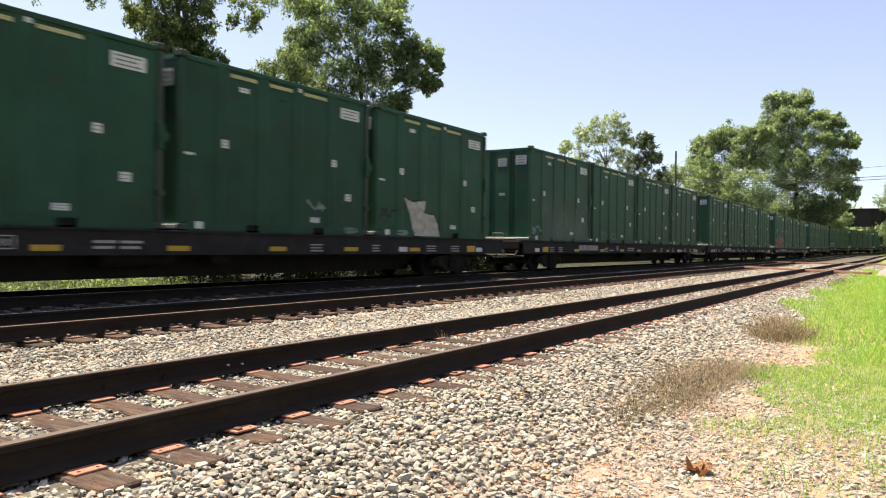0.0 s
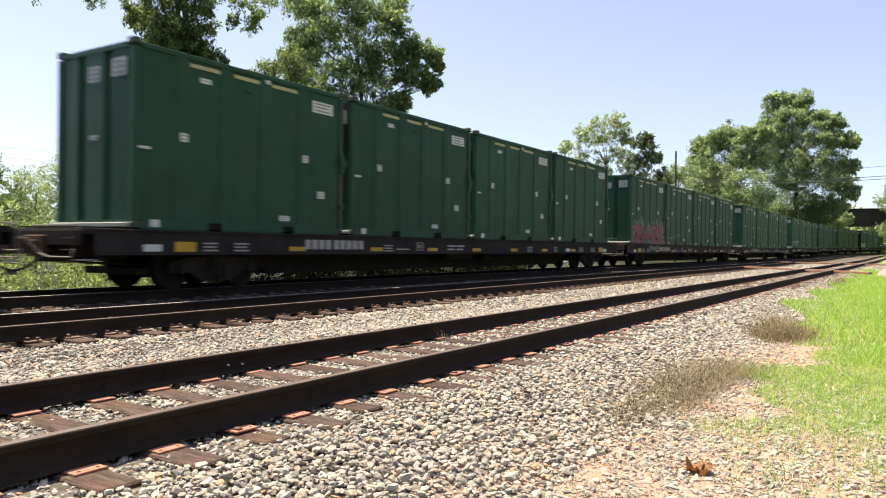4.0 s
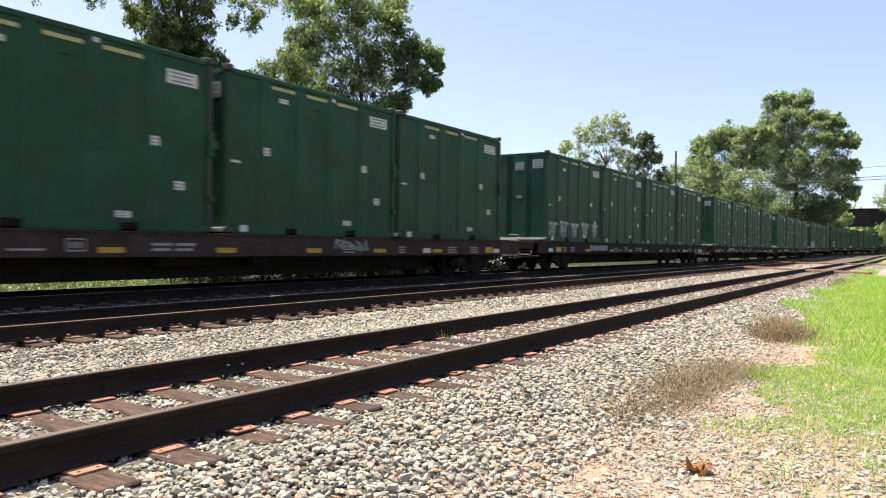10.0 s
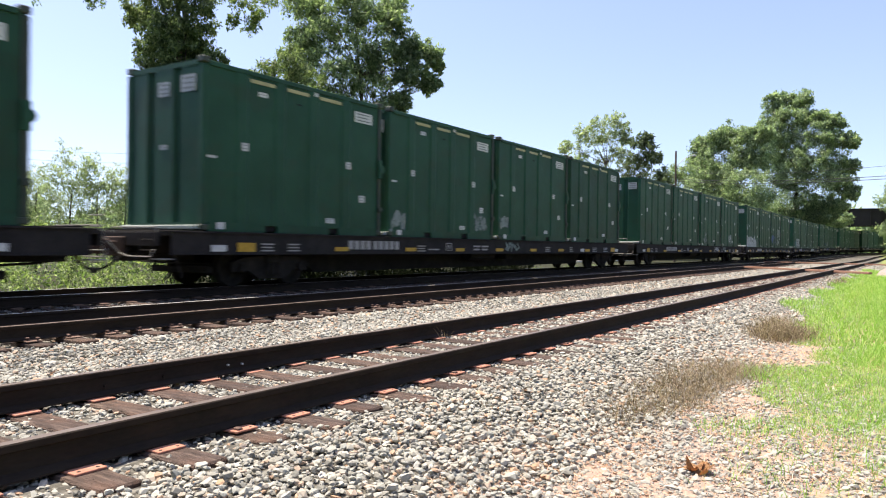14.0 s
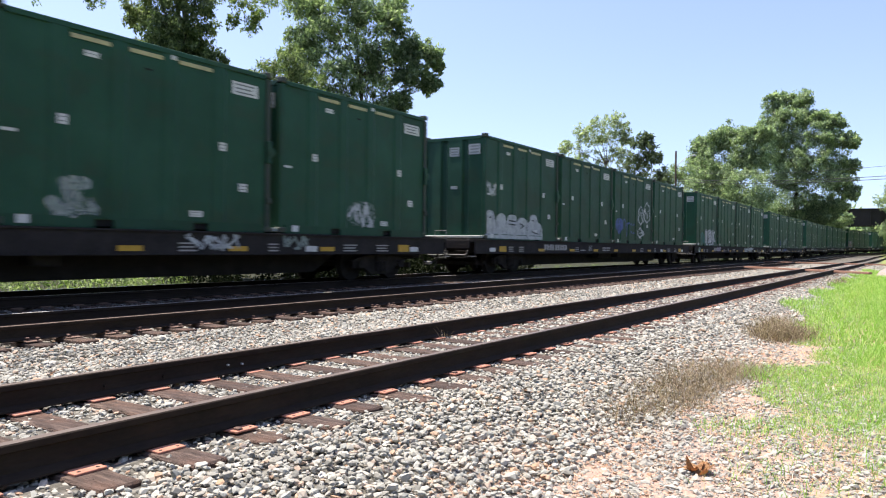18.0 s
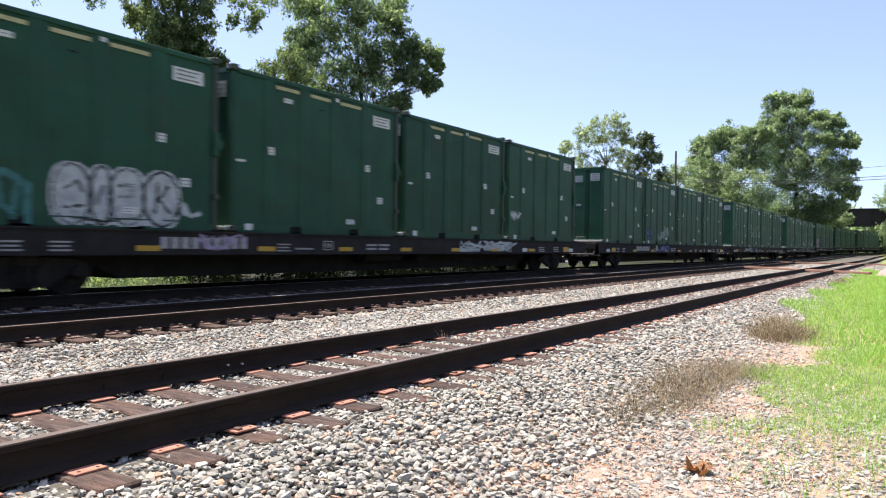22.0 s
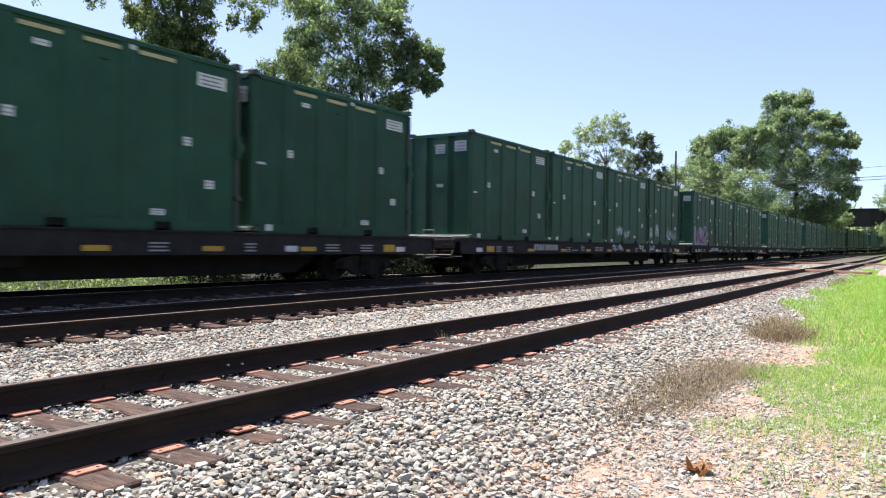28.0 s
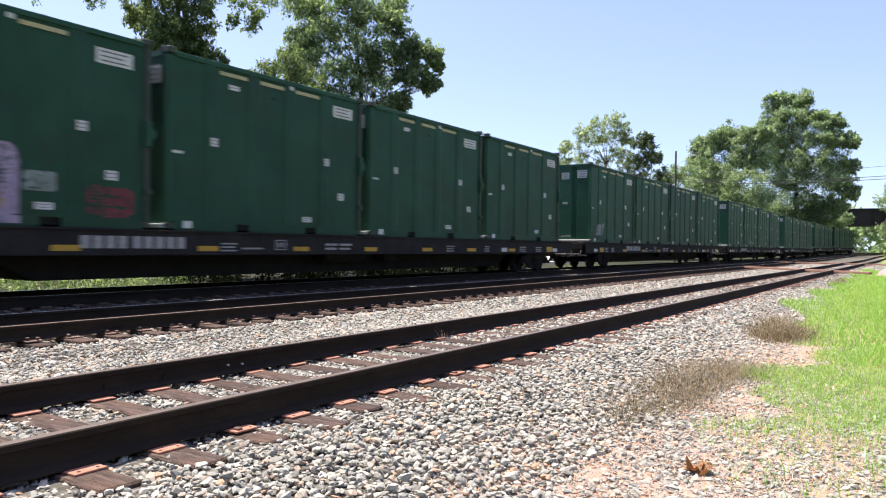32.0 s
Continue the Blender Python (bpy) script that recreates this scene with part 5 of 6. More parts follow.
# ---------------------------------------------------------------- trees


def leaf_cloud(name, centres, radii, per, size, material, flat=0.8):
    """Leaves as small folded blades scattered round clump centres."""
    centres, radii = np.asarray(centres, float), np.asarray(radii, float)
    n = len(centres) * per
    c = np.repeat(centres, per, 0)
    r = np.repeat(radii, per)
    d = rng.normal(size=(n, 3))
    d /= np.linalg.norm(d, axis=1, keepdims=True)
    d *= (rng.random(n) ** 0.5)[:, None]
    d[:, 2] *= flat
    p = c + d * r[:, None]
    a = rng.normal(size=(n, 3))
    a[:, 2] -= 0.5
    a /= np.linalg.norm(a, axis=1, keepdims=True)
    b = np.cross(a, rng.normal(size=(n, 3)) * 0.75 + np.array([0, 0, 1.0]))
    b /= np.linalg.norm(b, axis=1, keepdims=True)
    up = np.cross(a, b)
    s = size * rng.lognormal(0, 0.3, n)
    L, W = s[:, None], (s * 0.23)[:, None]
    v = np.stack([p, p + a * L * 0.5 + b * W + up * W * 0.3, p + a * L, p + a * L * 0.5 - b * W + up * W * 0.3], 1)
    k = np.arange(n)[:, None, None] * 4
    f = k + np.array([[0, 1, 2], [0, 2, 3]])
    return mesh_of(name, v.reshape(-1, 3), f.reshape(-1, 3))


def tree(name, base, height, lobes, trunk_r, material, label, leaf=0.16, per=42, clumps=16, spread=1.0, lean=(0, 0), size=(0.22, 0.42), hang=0):
    """lobes: (dx, dy, z, radius) of the crown's masses, from the base. Trunk, limbs and a crown of leaf clumps."""
    t = empty(name, Matrix.Translation(base))
    tagged(t, label, "tree" if name == "tree" else "shrub")
    r = random.Random(int(abs(base[0]) * 37 + abs(base[1])))
    bm = bmesh.new()
    top = Vector((lean[0], lean[1], height * 0.72))
    knots = [Vector((0, 0, -0.4))]
    for k in range(1, 6):
        u = k / 5
        knots.append(top * u + Vector((r.uniform(-0.2, 0.2), r.uniform(-0.2, 0.2), 0)) * (height / 14))
    for k in range(5):
        tube(bm, knots[k], knots[k + 1], trunk_r * (1 - 0.16 * k), trunk_r * (1 - 0.16 * (k + 1)), 9)
    centres, radii = [], []
    for dx, dy, z, rad in lobes:
        c = Vector((dx, dy, z))
        k = min(5, max(1, int(5 * max(0.1, (z - rad * 1.6)) / (height * 0.72))) + hang)
        st = knots[k]
        mid = st.lerp(c, 0.5) + Vector((r.uniform(-0.3, 0.3), r.uniform(-0.3, 0.3), 0.15 * rad))
        w = min(trunk_r * 0.16, 0.035 + rad * 0.012)
        tube(bm, st, mid, w, w * 0.6, 6)
        tube(bm, mid, c, w * 0.6, w * 0.25, 6)
        for i in range(clumps):
            out = r.random() ** 0.4 * (1.0 if r.random() < 0.8 else 1.3)
            d = Vector((r.gauss(0, 1), r.gauss(0, 1), r.gauss(0, 0.85))).normalized() * rad * out
            q = c + d * spread
            centres.append(q)
            radii.append(rad * r.uniform(*size) * (1.0 if out < 1 else 0.7))
            if i % 3 == 0:
                tube(bm, c.lerp(q, 0.05), q, w * 0.25, w * 0.06, 4)
    part("trunk", bm, BARK, t)
    part("crown", leaf_cloud("crown", centres, radii, per, leaf, material), material, t)
    return t


def polar(az, dist):
    """Place on the ground at an azimuth in degrees from +y towards +x, seen from the camera's stand."""
    x, y = dist * math.sin(radians(az)), dist * math.cos(radians(az))
    return (x, y, float(ground_z(x, y)))


def lobes_at(az, dist, rows):
    """Crown masses from (azimuth, rise, radius) with rise the slope of sight from the eye; depth in metres."""
    bx, by, bz = polar(az, dist)
    out = []
    shake = random.Random(int(az * 10))
    for a, rise, rad, depth in rows:
        d = dist + depth + shake.uniform(-0.8, 0.8) * rad
        a += shake.uniform(-0.3, 0.3) * math.degrees(rad / dist)
        rise += shake.uniform(-0.35, 0.25) * rad / dist
        x, y = d * math.sin(radians(a)), d * math.cos(radians(a))
        out.append((x - bx, y - by, EYE[2] + rise * d - 0.55 * rad - bz, rad * (1.06 if dist > 100 else 0.92)))
    return out


def build_trees():
    # dark vine-clad tree by the line, its crown above the view
    d = 30.0
    tree("tree", polar(37.0, d), 15.5, lobes_at(37.0, d, [
        (35.2, 0.335, 0.9, 0), (36.6, 0.345, 1.0, 0), (38.2, 0.33, 0.8, 0), (35.0, 0.295, 0.75, 0), (36.4, 0.30, 1.0, -0.5), (37.9, 0.29, 0.9, 0), (35.6, 0.262, 0.8, 0), (37.0, 0.262, 1.0, 0), (38.6, 0.255, 0.9, 0),
        (39.6, 0.243, 0.55, 0), (36.0, 0.225, 0.85, 0), (37.5, 0.222, 1.0, 0), (38.8, 0.215, 0.9, 0), (36.4, 0.185, 0.8, 0), (38.0, 0.18, 1.0, 0), (36.8, 0.145, 0.8, 0), (38.3, 0.14, 1.0, 0),
        (37.2, 0.10, 0.9, 0), (38.6, 0.10, 1.0, 0), (37.4, 0.06, 1.0, 0), (38.8, 0.055, 1.0, 0)]), 0.34, LEAF_DARK,
        "tall dark tree wrapped in climbing vines behind the train", leaf=0.12, per=105, clumps=34, size=(0.3, 0.5))
    tree("tree", polar(37.6, d + 2.5), 22, lobes_at(38.4, d + 2.5, [
        (29.6, 0.315, 0.7, 0), (30.6, 0.325, 0.6, 0), (32.3, 0.312, 0.5, 0), (33.6, 0.36, 1.2, 0), (37.5, 0.38, 1.8, 0), (39.8, 0.335, 0.7, 0), (41.2, 0.332, 0.7, 0), (42.7, 0.33, 0.75, 0),
        (44.2, 0.335, 0.8, 0), (42.0, 0.295, 0.38, 0), (42.9, 0.29, 0.42, 0), (43.5, 0.305, 0.4, 0), (45.6, 0.345, 0.9, 0)]), 0.3, LEAF_MID,
        "thin locust tree with feathery drooping leaves", leaf=0.11, per=30, clumps=18, hang=2)
    # broad locust tree
    d = 46.0
    tree("tree", polar(50.6, d), 17, lobes_at(50.6, d, [
        (46.2, 0.335, 1.3, 0), (47.8, 0.34, 1.5, 0), (49.4, 0.342, 1.4, 0), (51.0, 0.335, 1.3, 0), (52.5, 0.33, 1.1, 0), (53.2, 0.31, 0.8, 0),
        (45.9, 0.295, 1.2, 0), (47.7, 0.296, 1.5, -1), (49.7, 0.297, 1.5, 0), (51.6, 0.292, 1.3, 0), (53.3, 0.278, 1.1, 0), (54.8, 0.284, 0.95, 0), (55.9, 0.27, 0.8, 0), (56.4, 0.252, 0.5, 0),
        (46.3, 0.257, 1.4, 0), (48.3, 0.252, 1.6, -1), (50.3, 0.252, 1.5, 0), (52.2, 0.25, 1.4, 0), (53.9, 0.248, 1.0, 0), (55.2, 0.247, 0.9, 0), (56.1, 0.233, 0.55, 0),
        (47.0, 0.215, 1.5, 0), (49.0, 0.212, 1.6, -1), (51.0, 0.208, 1.5, 0), (52.6, 0.21, 1.2, 0), (53.7, 0.203, 0.7, 0), (55.8, 0.222, 0.4, 0),
        (48.0, 0.17, 1.8, 0), (50.0, 0.165, 1.8, 0), (52.0, 0.168, 1.4, 0), (53.3, 0.178, 0.75, 0), (50.5, 0.125, 2.0, 0)]), 0.4, LEAF_LOCUST,
        "broad locust tree with light green leaves behind the train", leaf=0.18, per=72, clumps=36, size=(0.26, 0.5))
    d = 42.0
    tree("tree", polar(44.0, d), 12, lobes_at(44.0, d, [
        (42.5, 0.225, 1.2, 0), (44.0, 0.245, 1.3, 0), (45.4, 0.255, 1.2, 0), (44.5, 0.215, 1.5, 0), (43.0, 0.19, 1.6, 0), (46.3, 0.21, 1.5, 0), (44.5, 0.16, 1.9, 0), (46, 0.12, 2, 0)]),
        0.28, LEAF_DARK, "dark green tree in the shade behind the train", leaf=0.16, per=60, clumps=34)
    d = 36.0
    tree("tree", polar(45.0, d), 6.5, lobes_at(45.0, d, [(40.2, 0.155, 1.3, 0), (41.5, 0.13, 1.5, 0), (43.0, 0.15, 1.5, 1), (44.6, 0.13, 1.6, 0), (46.2, 0.145, 1.5, 1), (47.8, 0.12, 1.6, 0), (49.5, 0.13, 1.5, 2), (51.0, 0.11, 1.5, 0), (52.6, 0.12, 1.4, 0), (54.0, 0.13, 1.3, 0), (52.8, 0.075, 1.5, 0), (54.4, 0.085, 1.4, 0), (52.4, 0.04, 1.4, 0), (54.2, 0.045, 1.4, 0), (40.8, 0.19, 1.0, 0), (42.4, 0.185, 1.1, 0), (44.2, 0.19, 1.1, 0),
        (40.0, 0.10, 1.4, 0), (41.8, 0.085, 1.6, 0), (43.6, 0.09, 1.6, 0), (45.4, 0.08, 1.6, 0), (47.2, 0.075, 1.6, 0), (49.0, 0.08, 1.6, 0), (50.8, 0.07, 1.6, 0),
        (40.4, 0.055, 1.3, 0), (42.4, 0.045, 1.5, 0), (44.4, 0.045, 1.5, 0), (46.4, 0.04, 1.5, 0), (48.4, 0.04, 1.5, 0), (50.4, 0.04, 1.5, 0)]), 0.2, LEAF_CANOPY_SHADE,
        "dense dark green understorey tree with canopy shade in its leaf colour", leaf=0.18, per=110, clumps=30, size=(0.32, 0.55))
    # middle distance
    d = 95.0
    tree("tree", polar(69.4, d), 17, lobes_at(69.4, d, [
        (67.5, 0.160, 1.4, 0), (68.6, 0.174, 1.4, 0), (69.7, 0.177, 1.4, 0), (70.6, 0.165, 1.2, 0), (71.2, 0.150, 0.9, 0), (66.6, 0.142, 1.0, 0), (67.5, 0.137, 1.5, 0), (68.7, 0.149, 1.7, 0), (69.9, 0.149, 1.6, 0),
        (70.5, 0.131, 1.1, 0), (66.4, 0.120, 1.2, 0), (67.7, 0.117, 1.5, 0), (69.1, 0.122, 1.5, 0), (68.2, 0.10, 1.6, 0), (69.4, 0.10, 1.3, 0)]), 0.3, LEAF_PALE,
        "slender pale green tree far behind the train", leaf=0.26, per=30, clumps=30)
    d = 110.0
    tree("tree", polar(72.6, d), 15, lobes_at(72.6, d, [
        (72.4, 0.150, 0.9, 0), (71.9, 0.143, 1.0, 0), (72.8, 0.139, 1.0, 0), (71.7, 0.126, 1.3, 0), (72.5, 0.124, 1.3, 0), (73.1, 0.123, 1.0, 0), (71.3, 0.112, 1.4, 0), (72.4, 0.108, 1.7, 0), (73.4, 0.106, 1.3, 0),
        (71.3, 0.09, 1.8, 0), (72.4, 0.085, 2.0, 0), (73.6, 0.09, 1.7, 0)]),
        0.3, LEAF_FARDARK, "dark conifer-like tree far behind the train", leaf=0.28, per=40, clumps=30)
    d = 120.0
    tree("tree", polar(75.2, d), 12, lobes_at(75.2, d, [
        (74.2, 0.10, 1.9, 0), (75.3, 0.105, 1.9, 0), (76.2, 0.10, 2.0, 0), (74.5, 0.08, 2.4, 0), (75.8, 0.08, 2.4, 0), (73.2, 0.09, 1.8, 0), (72.0, 0.075, 2.0, 0), (70.5, 0.075, 2, 0), (69, 0.08, 2, 0), (76.7, 0.075, 2.2, 0)]),
        0.3, LEAF_HAZY, "rounded green tree behind the street lamp", leaf=0.30, per=46, clumps=28)
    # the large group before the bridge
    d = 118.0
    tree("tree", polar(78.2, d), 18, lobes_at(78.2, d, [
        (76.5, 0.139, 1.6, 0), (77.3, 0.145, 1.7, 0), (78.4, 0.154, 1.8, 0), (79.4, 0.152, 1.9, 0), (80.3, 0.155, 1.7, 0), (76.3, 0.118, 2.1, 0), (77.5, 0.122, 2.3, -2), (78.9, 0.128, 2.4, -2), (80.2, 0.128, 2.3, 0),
        (76.5, 0.096, 2.3, -2), (77.9, 0.097, 2.7, -3), (79.4, 0.10, 2.7, -2), (77.0, 0.072, 2.5, -3), (78.6, 0.072, 2.7, -3), (80.0, 0.072, 2.5, -2)]), 0.4, LEAF_HAZY,
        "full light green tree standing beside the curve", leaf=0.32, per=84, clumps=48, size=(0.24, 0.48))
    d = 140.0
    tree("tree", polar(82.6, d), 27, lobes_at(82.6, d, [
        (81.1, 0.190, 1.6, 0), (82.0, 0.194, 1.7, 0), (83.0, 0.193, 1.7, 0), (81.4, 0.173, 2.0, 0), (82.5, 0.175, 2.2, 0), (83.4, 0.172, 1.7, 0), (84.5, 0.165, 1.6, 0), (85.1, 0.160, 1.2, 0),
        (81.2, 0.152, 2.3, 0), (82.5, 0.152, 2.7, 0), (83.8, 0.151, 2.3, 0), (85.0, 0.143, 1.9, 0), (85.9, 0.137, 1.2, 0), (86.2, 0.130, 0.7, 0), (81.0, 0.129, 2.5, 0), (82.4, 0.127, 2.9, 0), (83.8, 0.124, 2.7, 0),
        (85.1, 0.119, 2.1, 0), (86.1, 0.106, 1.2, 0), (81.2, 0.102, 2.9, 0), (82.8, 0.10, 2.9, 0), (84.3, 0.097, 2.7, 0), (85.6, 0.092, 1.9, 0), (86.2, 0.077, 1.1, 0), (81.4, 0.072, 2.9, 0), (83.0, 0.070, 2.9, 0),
        (84.5, 0.067, 2.5, 0), (85.5, 0.060, 1.5, 0), (84.1, 0.050, 1.9, 0), (84.9, 0.052, 1.3, 0), (83.0, 0.047, 2.0, 0), (85.4, 0.036, 1.5, 18), (84.6, 0.034, 1.6, 18), (85.9, 0.042, 1.1, 20)]), 0.55, LEAF_HAZY,
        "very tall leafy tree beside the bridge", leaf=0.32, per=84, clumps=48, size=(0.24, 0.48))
    for az, dd, hh, mat in ((73.0, 128, 8.5, LEAF_MID), (74.6, 122, 7.5, LEAF_LOCUST), (76.0, 116, 9.5, LEAF_LOCUST), (77.6, 112, 9.0, LEAF_LOCUST), (79.2, 116, 9.5, LEAF_MID), (80.8, 114, 10.0, LEAF_HAZY), (82.2, 120, 9.5, LEAF_HAZY), (83.4, 124, 9.5, LEAF_MID), (71.2, 128, 8.0, LEAF_MID), (69.3, 126, 8.0, LEAF_MID), (67.3, 120, 8.0, LEAF_PALE)):
        dd = max(dd, 19.5 / math.cos(radians(az)))
        bx, by, bz = polar(az, dd)
        tree("shrub", (bx, by, bz), hh, [(0, 0, hh * 0.8, 1.7), (-1.4, 0.4, hh * 0.62, 2.0), (1.4, -0.4, hh * 0.6, 2.0), (0, 0, hh * 0.4, 2.3), (1.6, 0, hh * 0.25, 2.0), (-1.6, 0, hh * 0.25, 2.0)],
             0.14, mat, "leafy bush at the foot of the trees along the curve", leaf=0.28, per=46, clumps=28)
    d = 165.0
    tree("tree", polar(88.9, d), 13, lobes_at(88.9, d, [(88.2, 0.072, 2.2, 0), (89.0, 0.085, 2.6, 0), (89.8, 0.080, 2.6, 0), (88.6, 0.055, 2.8, 0), (89.6, 0.055, 3.0, 0), (88.9, 0.03, 2.8, 0)]), 0.3, LEAF_HAZY,
         "light green tree behind the bridge", leaf=0.36, per=60, clumps=34)
    # low shrubs where the view opens past the last wagon
    d = 46.0
    for az, rise, rad, mat, words in ((23.0, 0.062, 1.9, LEAF_BRIGHT, "yellow-green shrub"), (25.3, 0.088, 1.5, LEAF_BRIGHT, "yellow-green young tree"), (28.0, 0.078, 1.6, LEAF_PALE, "pale willow-like shrub"),
                                      (30.2, 0.095, 1.7, LEAF_PALE, "pale willow-like young tree"), (31.8, 0.088, 1.5, LEAF_PALE, "pale willow-like young tree"), (33.6, 0.08, 1.6, LEAF_PALE, "pale green shrub"), (36, 0.06, 1.9, LEAF_MID, "green shrub")):
        bx, by, bz = polar(az, d)
        h = EYE[2] + rise * d - bz
        tree("shrub", (bx, by, bz), h + rad * 0.5, [(0, 0, h, rad * 0.6), (-0.7, 0.3, h * 0.85, rad * 0.7), (0.8, -0.2, h * 0.8, rad * 0.7), (0, 0, h * 0.6, rad * 0.9), (1.0, 0, h * 0.4, rad), (-1.0, 0, h * 0.4, rad), (0, 0, h * 0.2, rad)],
             0.09, mat, words + " growing behind the line", leaf=0.12, per=34, clumps=30)
    # low brush right behind the far rail, bright in the open, and under the trees a thicket with shade in its leaf
    # colour
    def brush(name, x0, x1, y0, y1, step, rise, rad, per, leaf, mat, words, lean=(0.0, 9.0)):
        pts = scatter(x0, x1, y0, y1, step)
        pts = pts[(pts[:, 0] / pts[:, 1] > lean[0]) & (pts[:, 0] / pts[:, 1] < lean[1])]
        up = np.asarray(rise[0] + (rise[1] - rise[0]) * rng.random(len(pts)))
        c = np.stack([pts[:, 0], pts[:, 1], ground_z(pts[:, 0], pts[:, 1]) + up], -1)
        o = part(name, leaf_cloud(name, c, rng.uniform(rad[0], rad[1], len(c)), per, leaf, mat, 0.8), mat)
        tagged(o, words, "undergrowth", kind="stuff")
    brush("undergrowth", 2.0, 17.0, 16.2, 22.0, 0.75, (0.1, 1.0), (0.25, 0.55), 95, 0.085, LEAF_BRIGHT, "sunlit weedy undergrowth behind the far track", (0.1, 0.765))
    brush("undergrowth_green", 3.0, 11.5, 23.0, 32.0, 0.9, (0.1, 1.1), (0.35, 0.7), 70, 0.09, LEAF_MID, "green undergrowth on the bank behind the far track")
    brush("bank_shrubs", 3.0, 23.0, 25.0, 33.0, 1.3, (0.3, 2.4), (0.6, 1.1), 150, 0.12, LEAF_MID, "leafy green shrubs on the bank behind the line", (0.1, 0.80))
    brush("thicket", 10.6, 35.0, 16.6, 20.6, 0.65, (0.0, 2.6), (0.5, 0.9), 220, 0.14, LEAF_SHADE, "dark thicket under the trees, its shade put into the leaf colour", (0.745, 9.0))
    brush("thicket_low", 34.0, 60.0, 17.5, 24.0, 1.0, (-0.3, 0.15), (0.3, 0.5), 70, 0.10, LEAF_DARK, "low green brush beyond the far track")
    # far woods close the horizon; behind the camera, unseen, taller ones are added to dim reflections
    az = np.linspace(-180, 180, 420)
    az = az[(az < 56) | (az > 66)]
    c = []
    for a in az:
        dd = rng.uniform(195, 250) if 60 < a < 100 else rng.uniform(100, 170)
        for k in range(6 if 60 < a < 100 else (3 if -100 < a <= 60 else 9)):
            x, y = dd * math.sin(radians(a)), dd * math.cos(radians(a))
            c.append((x + rng.normal(0, 3), y + rng.normal(0, 3), 1.0 + k * 2.0 + rng.uniform(-1, 1)))
    o = part("far_woods", leaf_cloud("far_woods", c, rng.uniform(2.2, 3.8, len(c)), 70, 1.7, LEAF_HAZY), LEAF_HAZY)
    tagged(o, "distant green woods along the horizon, added unseen behind the camera", "woods", kind="stuff")


build_trees()


# ---------------------------------------------------------------- bridge, pole, crossing
def build_bridge():
    b = empty("overpass_bridge")
    tagged(b, "dark steel girder road bridge across the tracks", "bridge")
    X0, X1 = 168.0, 176.0
    zb, zt = 6.1, 9.5
    bm = boxes((X0, X0 + 0.5, -60, 40, zb, zt))
    part("girder", bm, BRIDGESTEEL, b)
    part("girder", boxes((X1 - 0.5, X1, -60, 40, zb, zt)), BRIDGESTEEL, b)
    part("deck", boxes((X0 + 0.5, X1 - 0.5, -60, 40, zb + 0.9, zb + 1.6)), CONCRETE, b)
    for z in (zb, zt - 0.12):
        part("flange", boxes((X0 - 0.22, X0 - 0.003, -60, 40, z, z + 0.12)), BRIDGESTEEL, b)
    st = bpy.data.meshes.new("stiffener")
    bm = boxes((-0.18, -0.004, -0.04, 0.04, 0.13, zt - zb - 0.13))
    bm.to_mesh(st)
    bm.free()
    for k in range(46):
        part("stiffener", st, BRIDGESTEEL, b, at=(X0, -58 + k * 2.0, zb))
    for y in (22.0, -16.0):
        part("pier", boxes((X0 + 0.6, X1 - 0.6, y, y + 2.0, -0.4, zb)), CONCRETE, b)
    part("abutment", boxes((X0 + 0.2, X1 - 0.2, 24.5, 40, -0.4, zb)), CONCRETE, b)


def build_pole():
    x, y, z = polar(74.6, 100)
    p = empty("street_lamp", Matrix.Translation((x, y, z)))
    tagged(p, "wooden utility pole with a curved lamp arm", "street lamp")
    part("pole", tube(bmesh.new(), (0, 0, -0.5), (0, 0, 14.4), 0.16, 0.12, 10), POLEWOOD, p)
    bm = pipe(bmesh.new(), [(0.1 + 0.42 * k, -0.1 - 0.3 * k, 12.4 + 1.6 * math.sin(k / 5 * 1.6)) for k in range(6)], 0.05)
    part("lamp_arm", bm, LAMPGREY, p)
    part("lamp_head", boxes((2.1, 2.9, -1.9, -1.55, 13.9, 14.1), bevel=0.05), LAMPGREY, p)


def build_wires():
    for rise0, rise1, az0, az1, d0, d1, thick in ((0.098, 0.106, 76, 93, 100, 60, 0.016), (0.091, 0.092, 74.6, 93, 100, 60, 0.024), (0.088, 0.0885, 74.6, 93, 100, 60, 0.024), (0.115, 0.112, 12, 36, 60, 60, 0.007), (0.105, 0.10, 12, 36, 60, 60, 0.007)):
        a, b = polar(az0, d0), polar(az1, d1)
        a, b = Vector((a[0], a[1], EYE[2] + rise0 * d0)), Vector((b[0], b[1], EYE[2] + rise1 * d1))
        bm = pipe(bmesh.new(), [a.lerp(b, k / 12) - Vector((0, 0, 2.0 * k / 12 * (1 - k / 12))) for k in range(13)], thick, 5)
        o = part("overhead_wire", bm, CABLE)
        tagged(o, "thin black overhead wire on poles", "wire", "overhead wires")


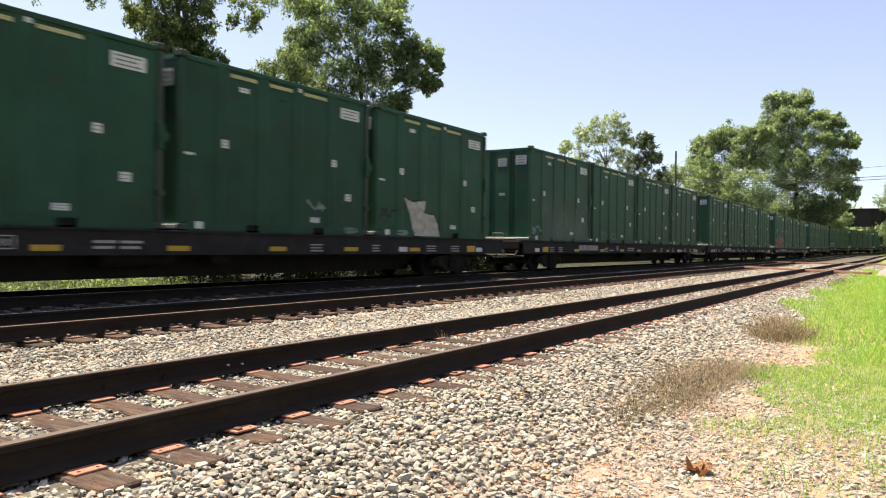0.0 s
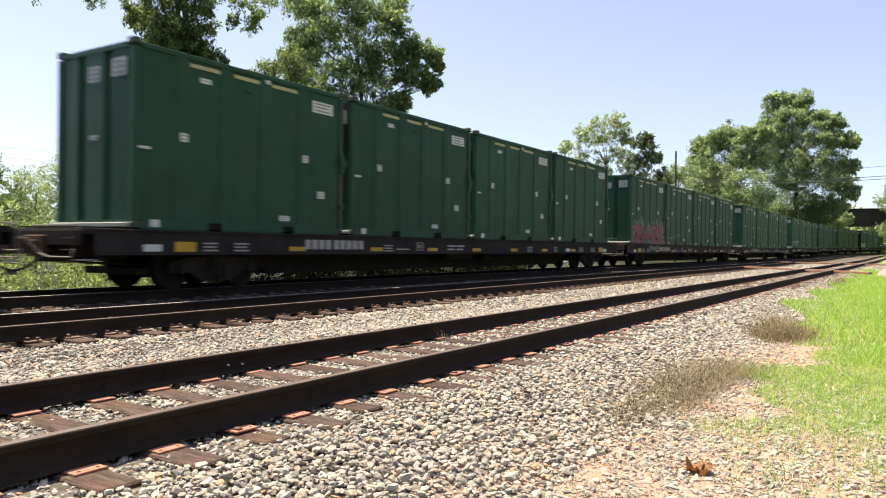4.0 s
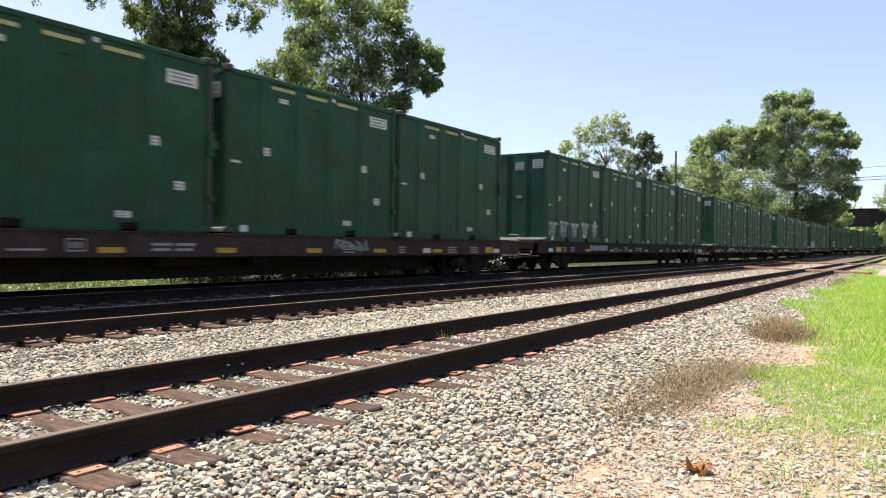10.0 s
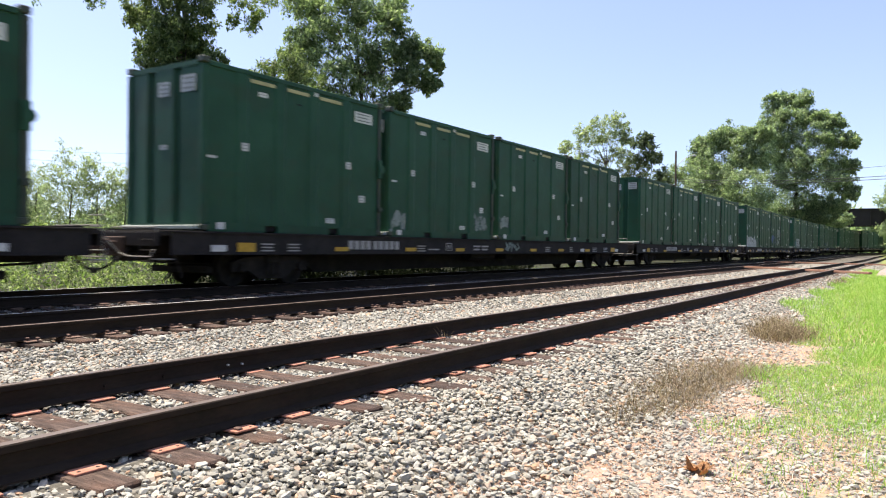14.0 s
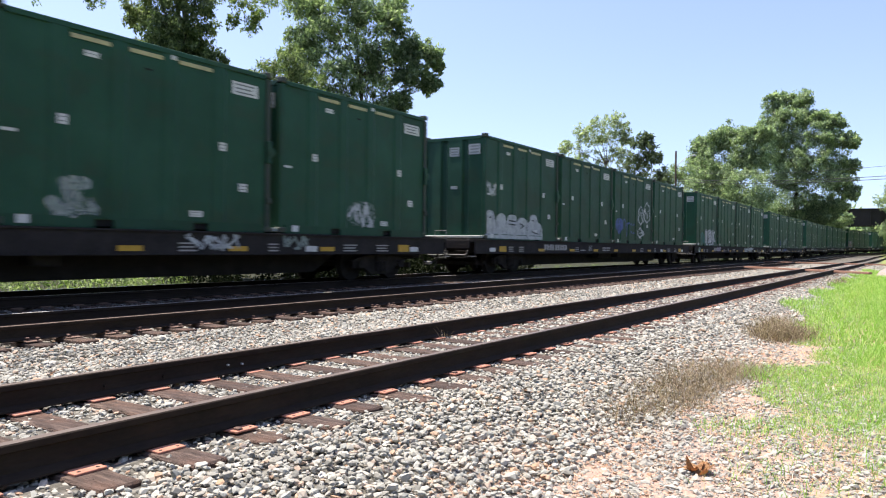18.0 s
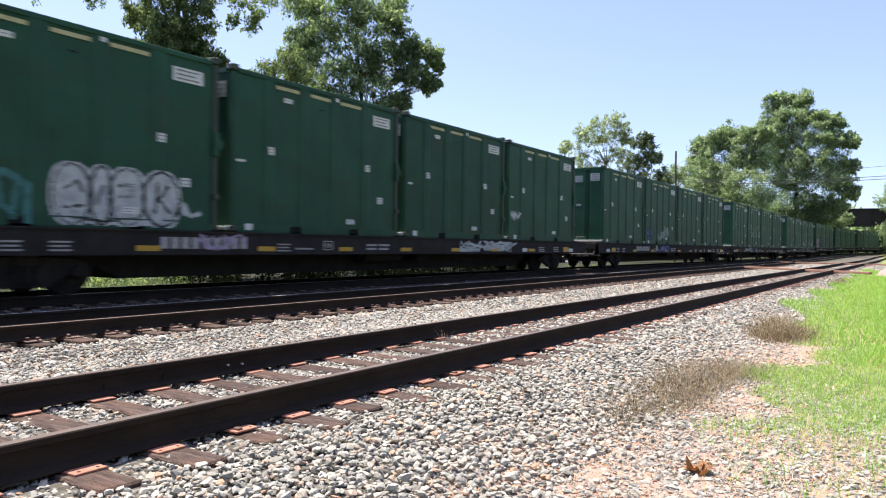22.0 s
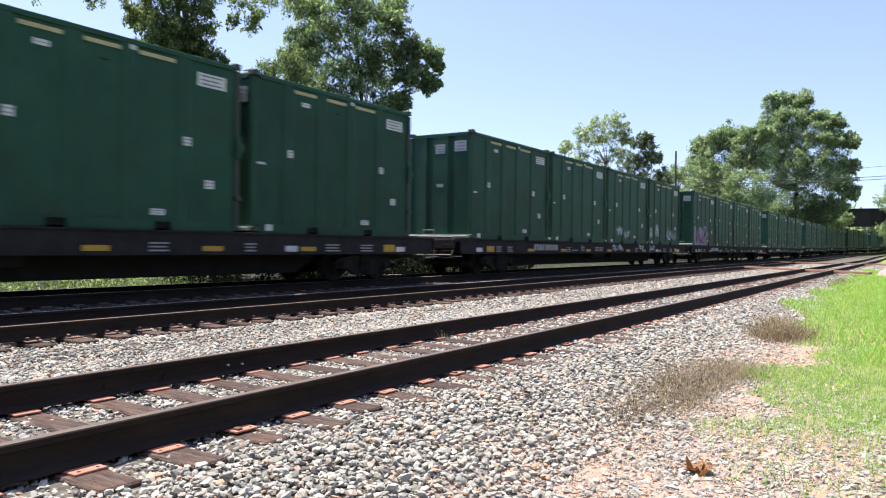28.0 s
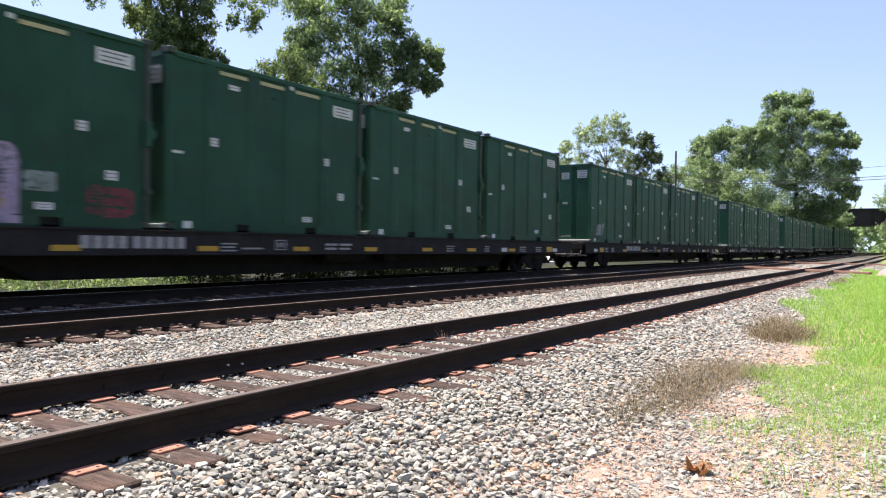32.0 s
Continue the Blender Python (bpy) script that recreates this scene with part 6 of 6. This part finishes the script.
def build_crossing():
    c = empty("road_crossing")
    tagged(c, "old oblique track crossing of rusty steel edge beams", "road crossing", kind="structure")
    cuts = [(1.9, 3.56), (3.78, 5.06), (5.28, 8.93), (9.17, 10.43), (10.70, 11.6)]
    # each beam runs obliquely over the tracks and is cut at the rails
    for (xa, ya), (xb, yb), last in (((41.1, 2.09), (47.7, 8.54), 3), ((67.8, 2.48), (71.0, 11.28), 5)):
        for y0, y1 in cuts[:last]:
            x0 = xa + (y0 - ya) / (yb - ya) * (xb - xa)
            x1 = xa + (y1 - ya) / (yb - ya) * (xb - xa)
            bm = boxes((0, math.hypot(x1 - x0, y1 - y0), -0.10, 0.10, -0.13, -0.02), bevel=0.015)
            o = part("edge_beam", bm, BEAM, c, at=(x0, y0, 0.0))
            o.rotation_euler.z = math.atan2(y1 - y0, x1 - x0)
    # the approach ramps up from the verge to the rails
    bm = bmesh.new()
    prof = [(44.0, -0.45), (44.0, -0.33), (49.0, -0.17), (66.0, -0.17), (66.0, -0.45)]
    a, b = [[bm.verts.new((x, y, z)) for x, z in prof] for y in (-6.0, 1.85)]
    bm.faces.new(a)
    bm.faces.new(list(reversed(b)))
    for i in range(len(prof)):
        j = (i + 1) % len(prof)
        bm.faces.new((a[j], a[i], b[i], b[j]))
    bmesh.ops.recalc_face_normals(bm, faces=bm.faces[:])
    part("road_approach", bm, ROADPAVE, c, "pinkish worn road surface")


def build_lot():
    o = part("parking_lot", boxes((48, 150, 33, 52, -1.2, -0.55)), CONCRETE)
    tagged(o, "pale sunlit paved lot beyond the tracks", "pavement", kind="structure")


build_bridge()
build_pole()
build_wires()
build_crossing()
build_lot()


# ---------------------------------------------------------------- what moves
def motions():
    times = [float(t) for t in range(33)]
    for n, car in enumerate(CARS):
        walk(car, [(t, car_pose(n, t)) for t in times])
        for j in range(4):
            walk(BOXES[4 * n + j], [(t, car_pose(n, t) @ box_shift(n, j)) for t in times])
    # the wheels roll: each axle takes one turn for every 2.64 m
    turn_rows = [(k / FPS, (front(k / FPS) - front(0.0)) / 0.42) for k in range(0, 32 * FPS + 1)]
    first = {}
    for car in CARS:
        for w in [o for o in car.children_recursive if o.name.split(".")[0] == "wheelset"]:
            key = round(w.location.x, 2)
            if key not in first:
                spot = w.location.copy()
                walk(w, [(t, Matrix.Translation(spot) @ Matrix.Rotation(a, 4, "Y")) for t, a in turn_rows])
                first[key] = w.animation_data
            else:
                w.rotation_mode = "QUATERNION"
                keys = w.animation_data_create()
                keys.action = first[key].action
                keys.action_slot = first[key].action_slot


motions()
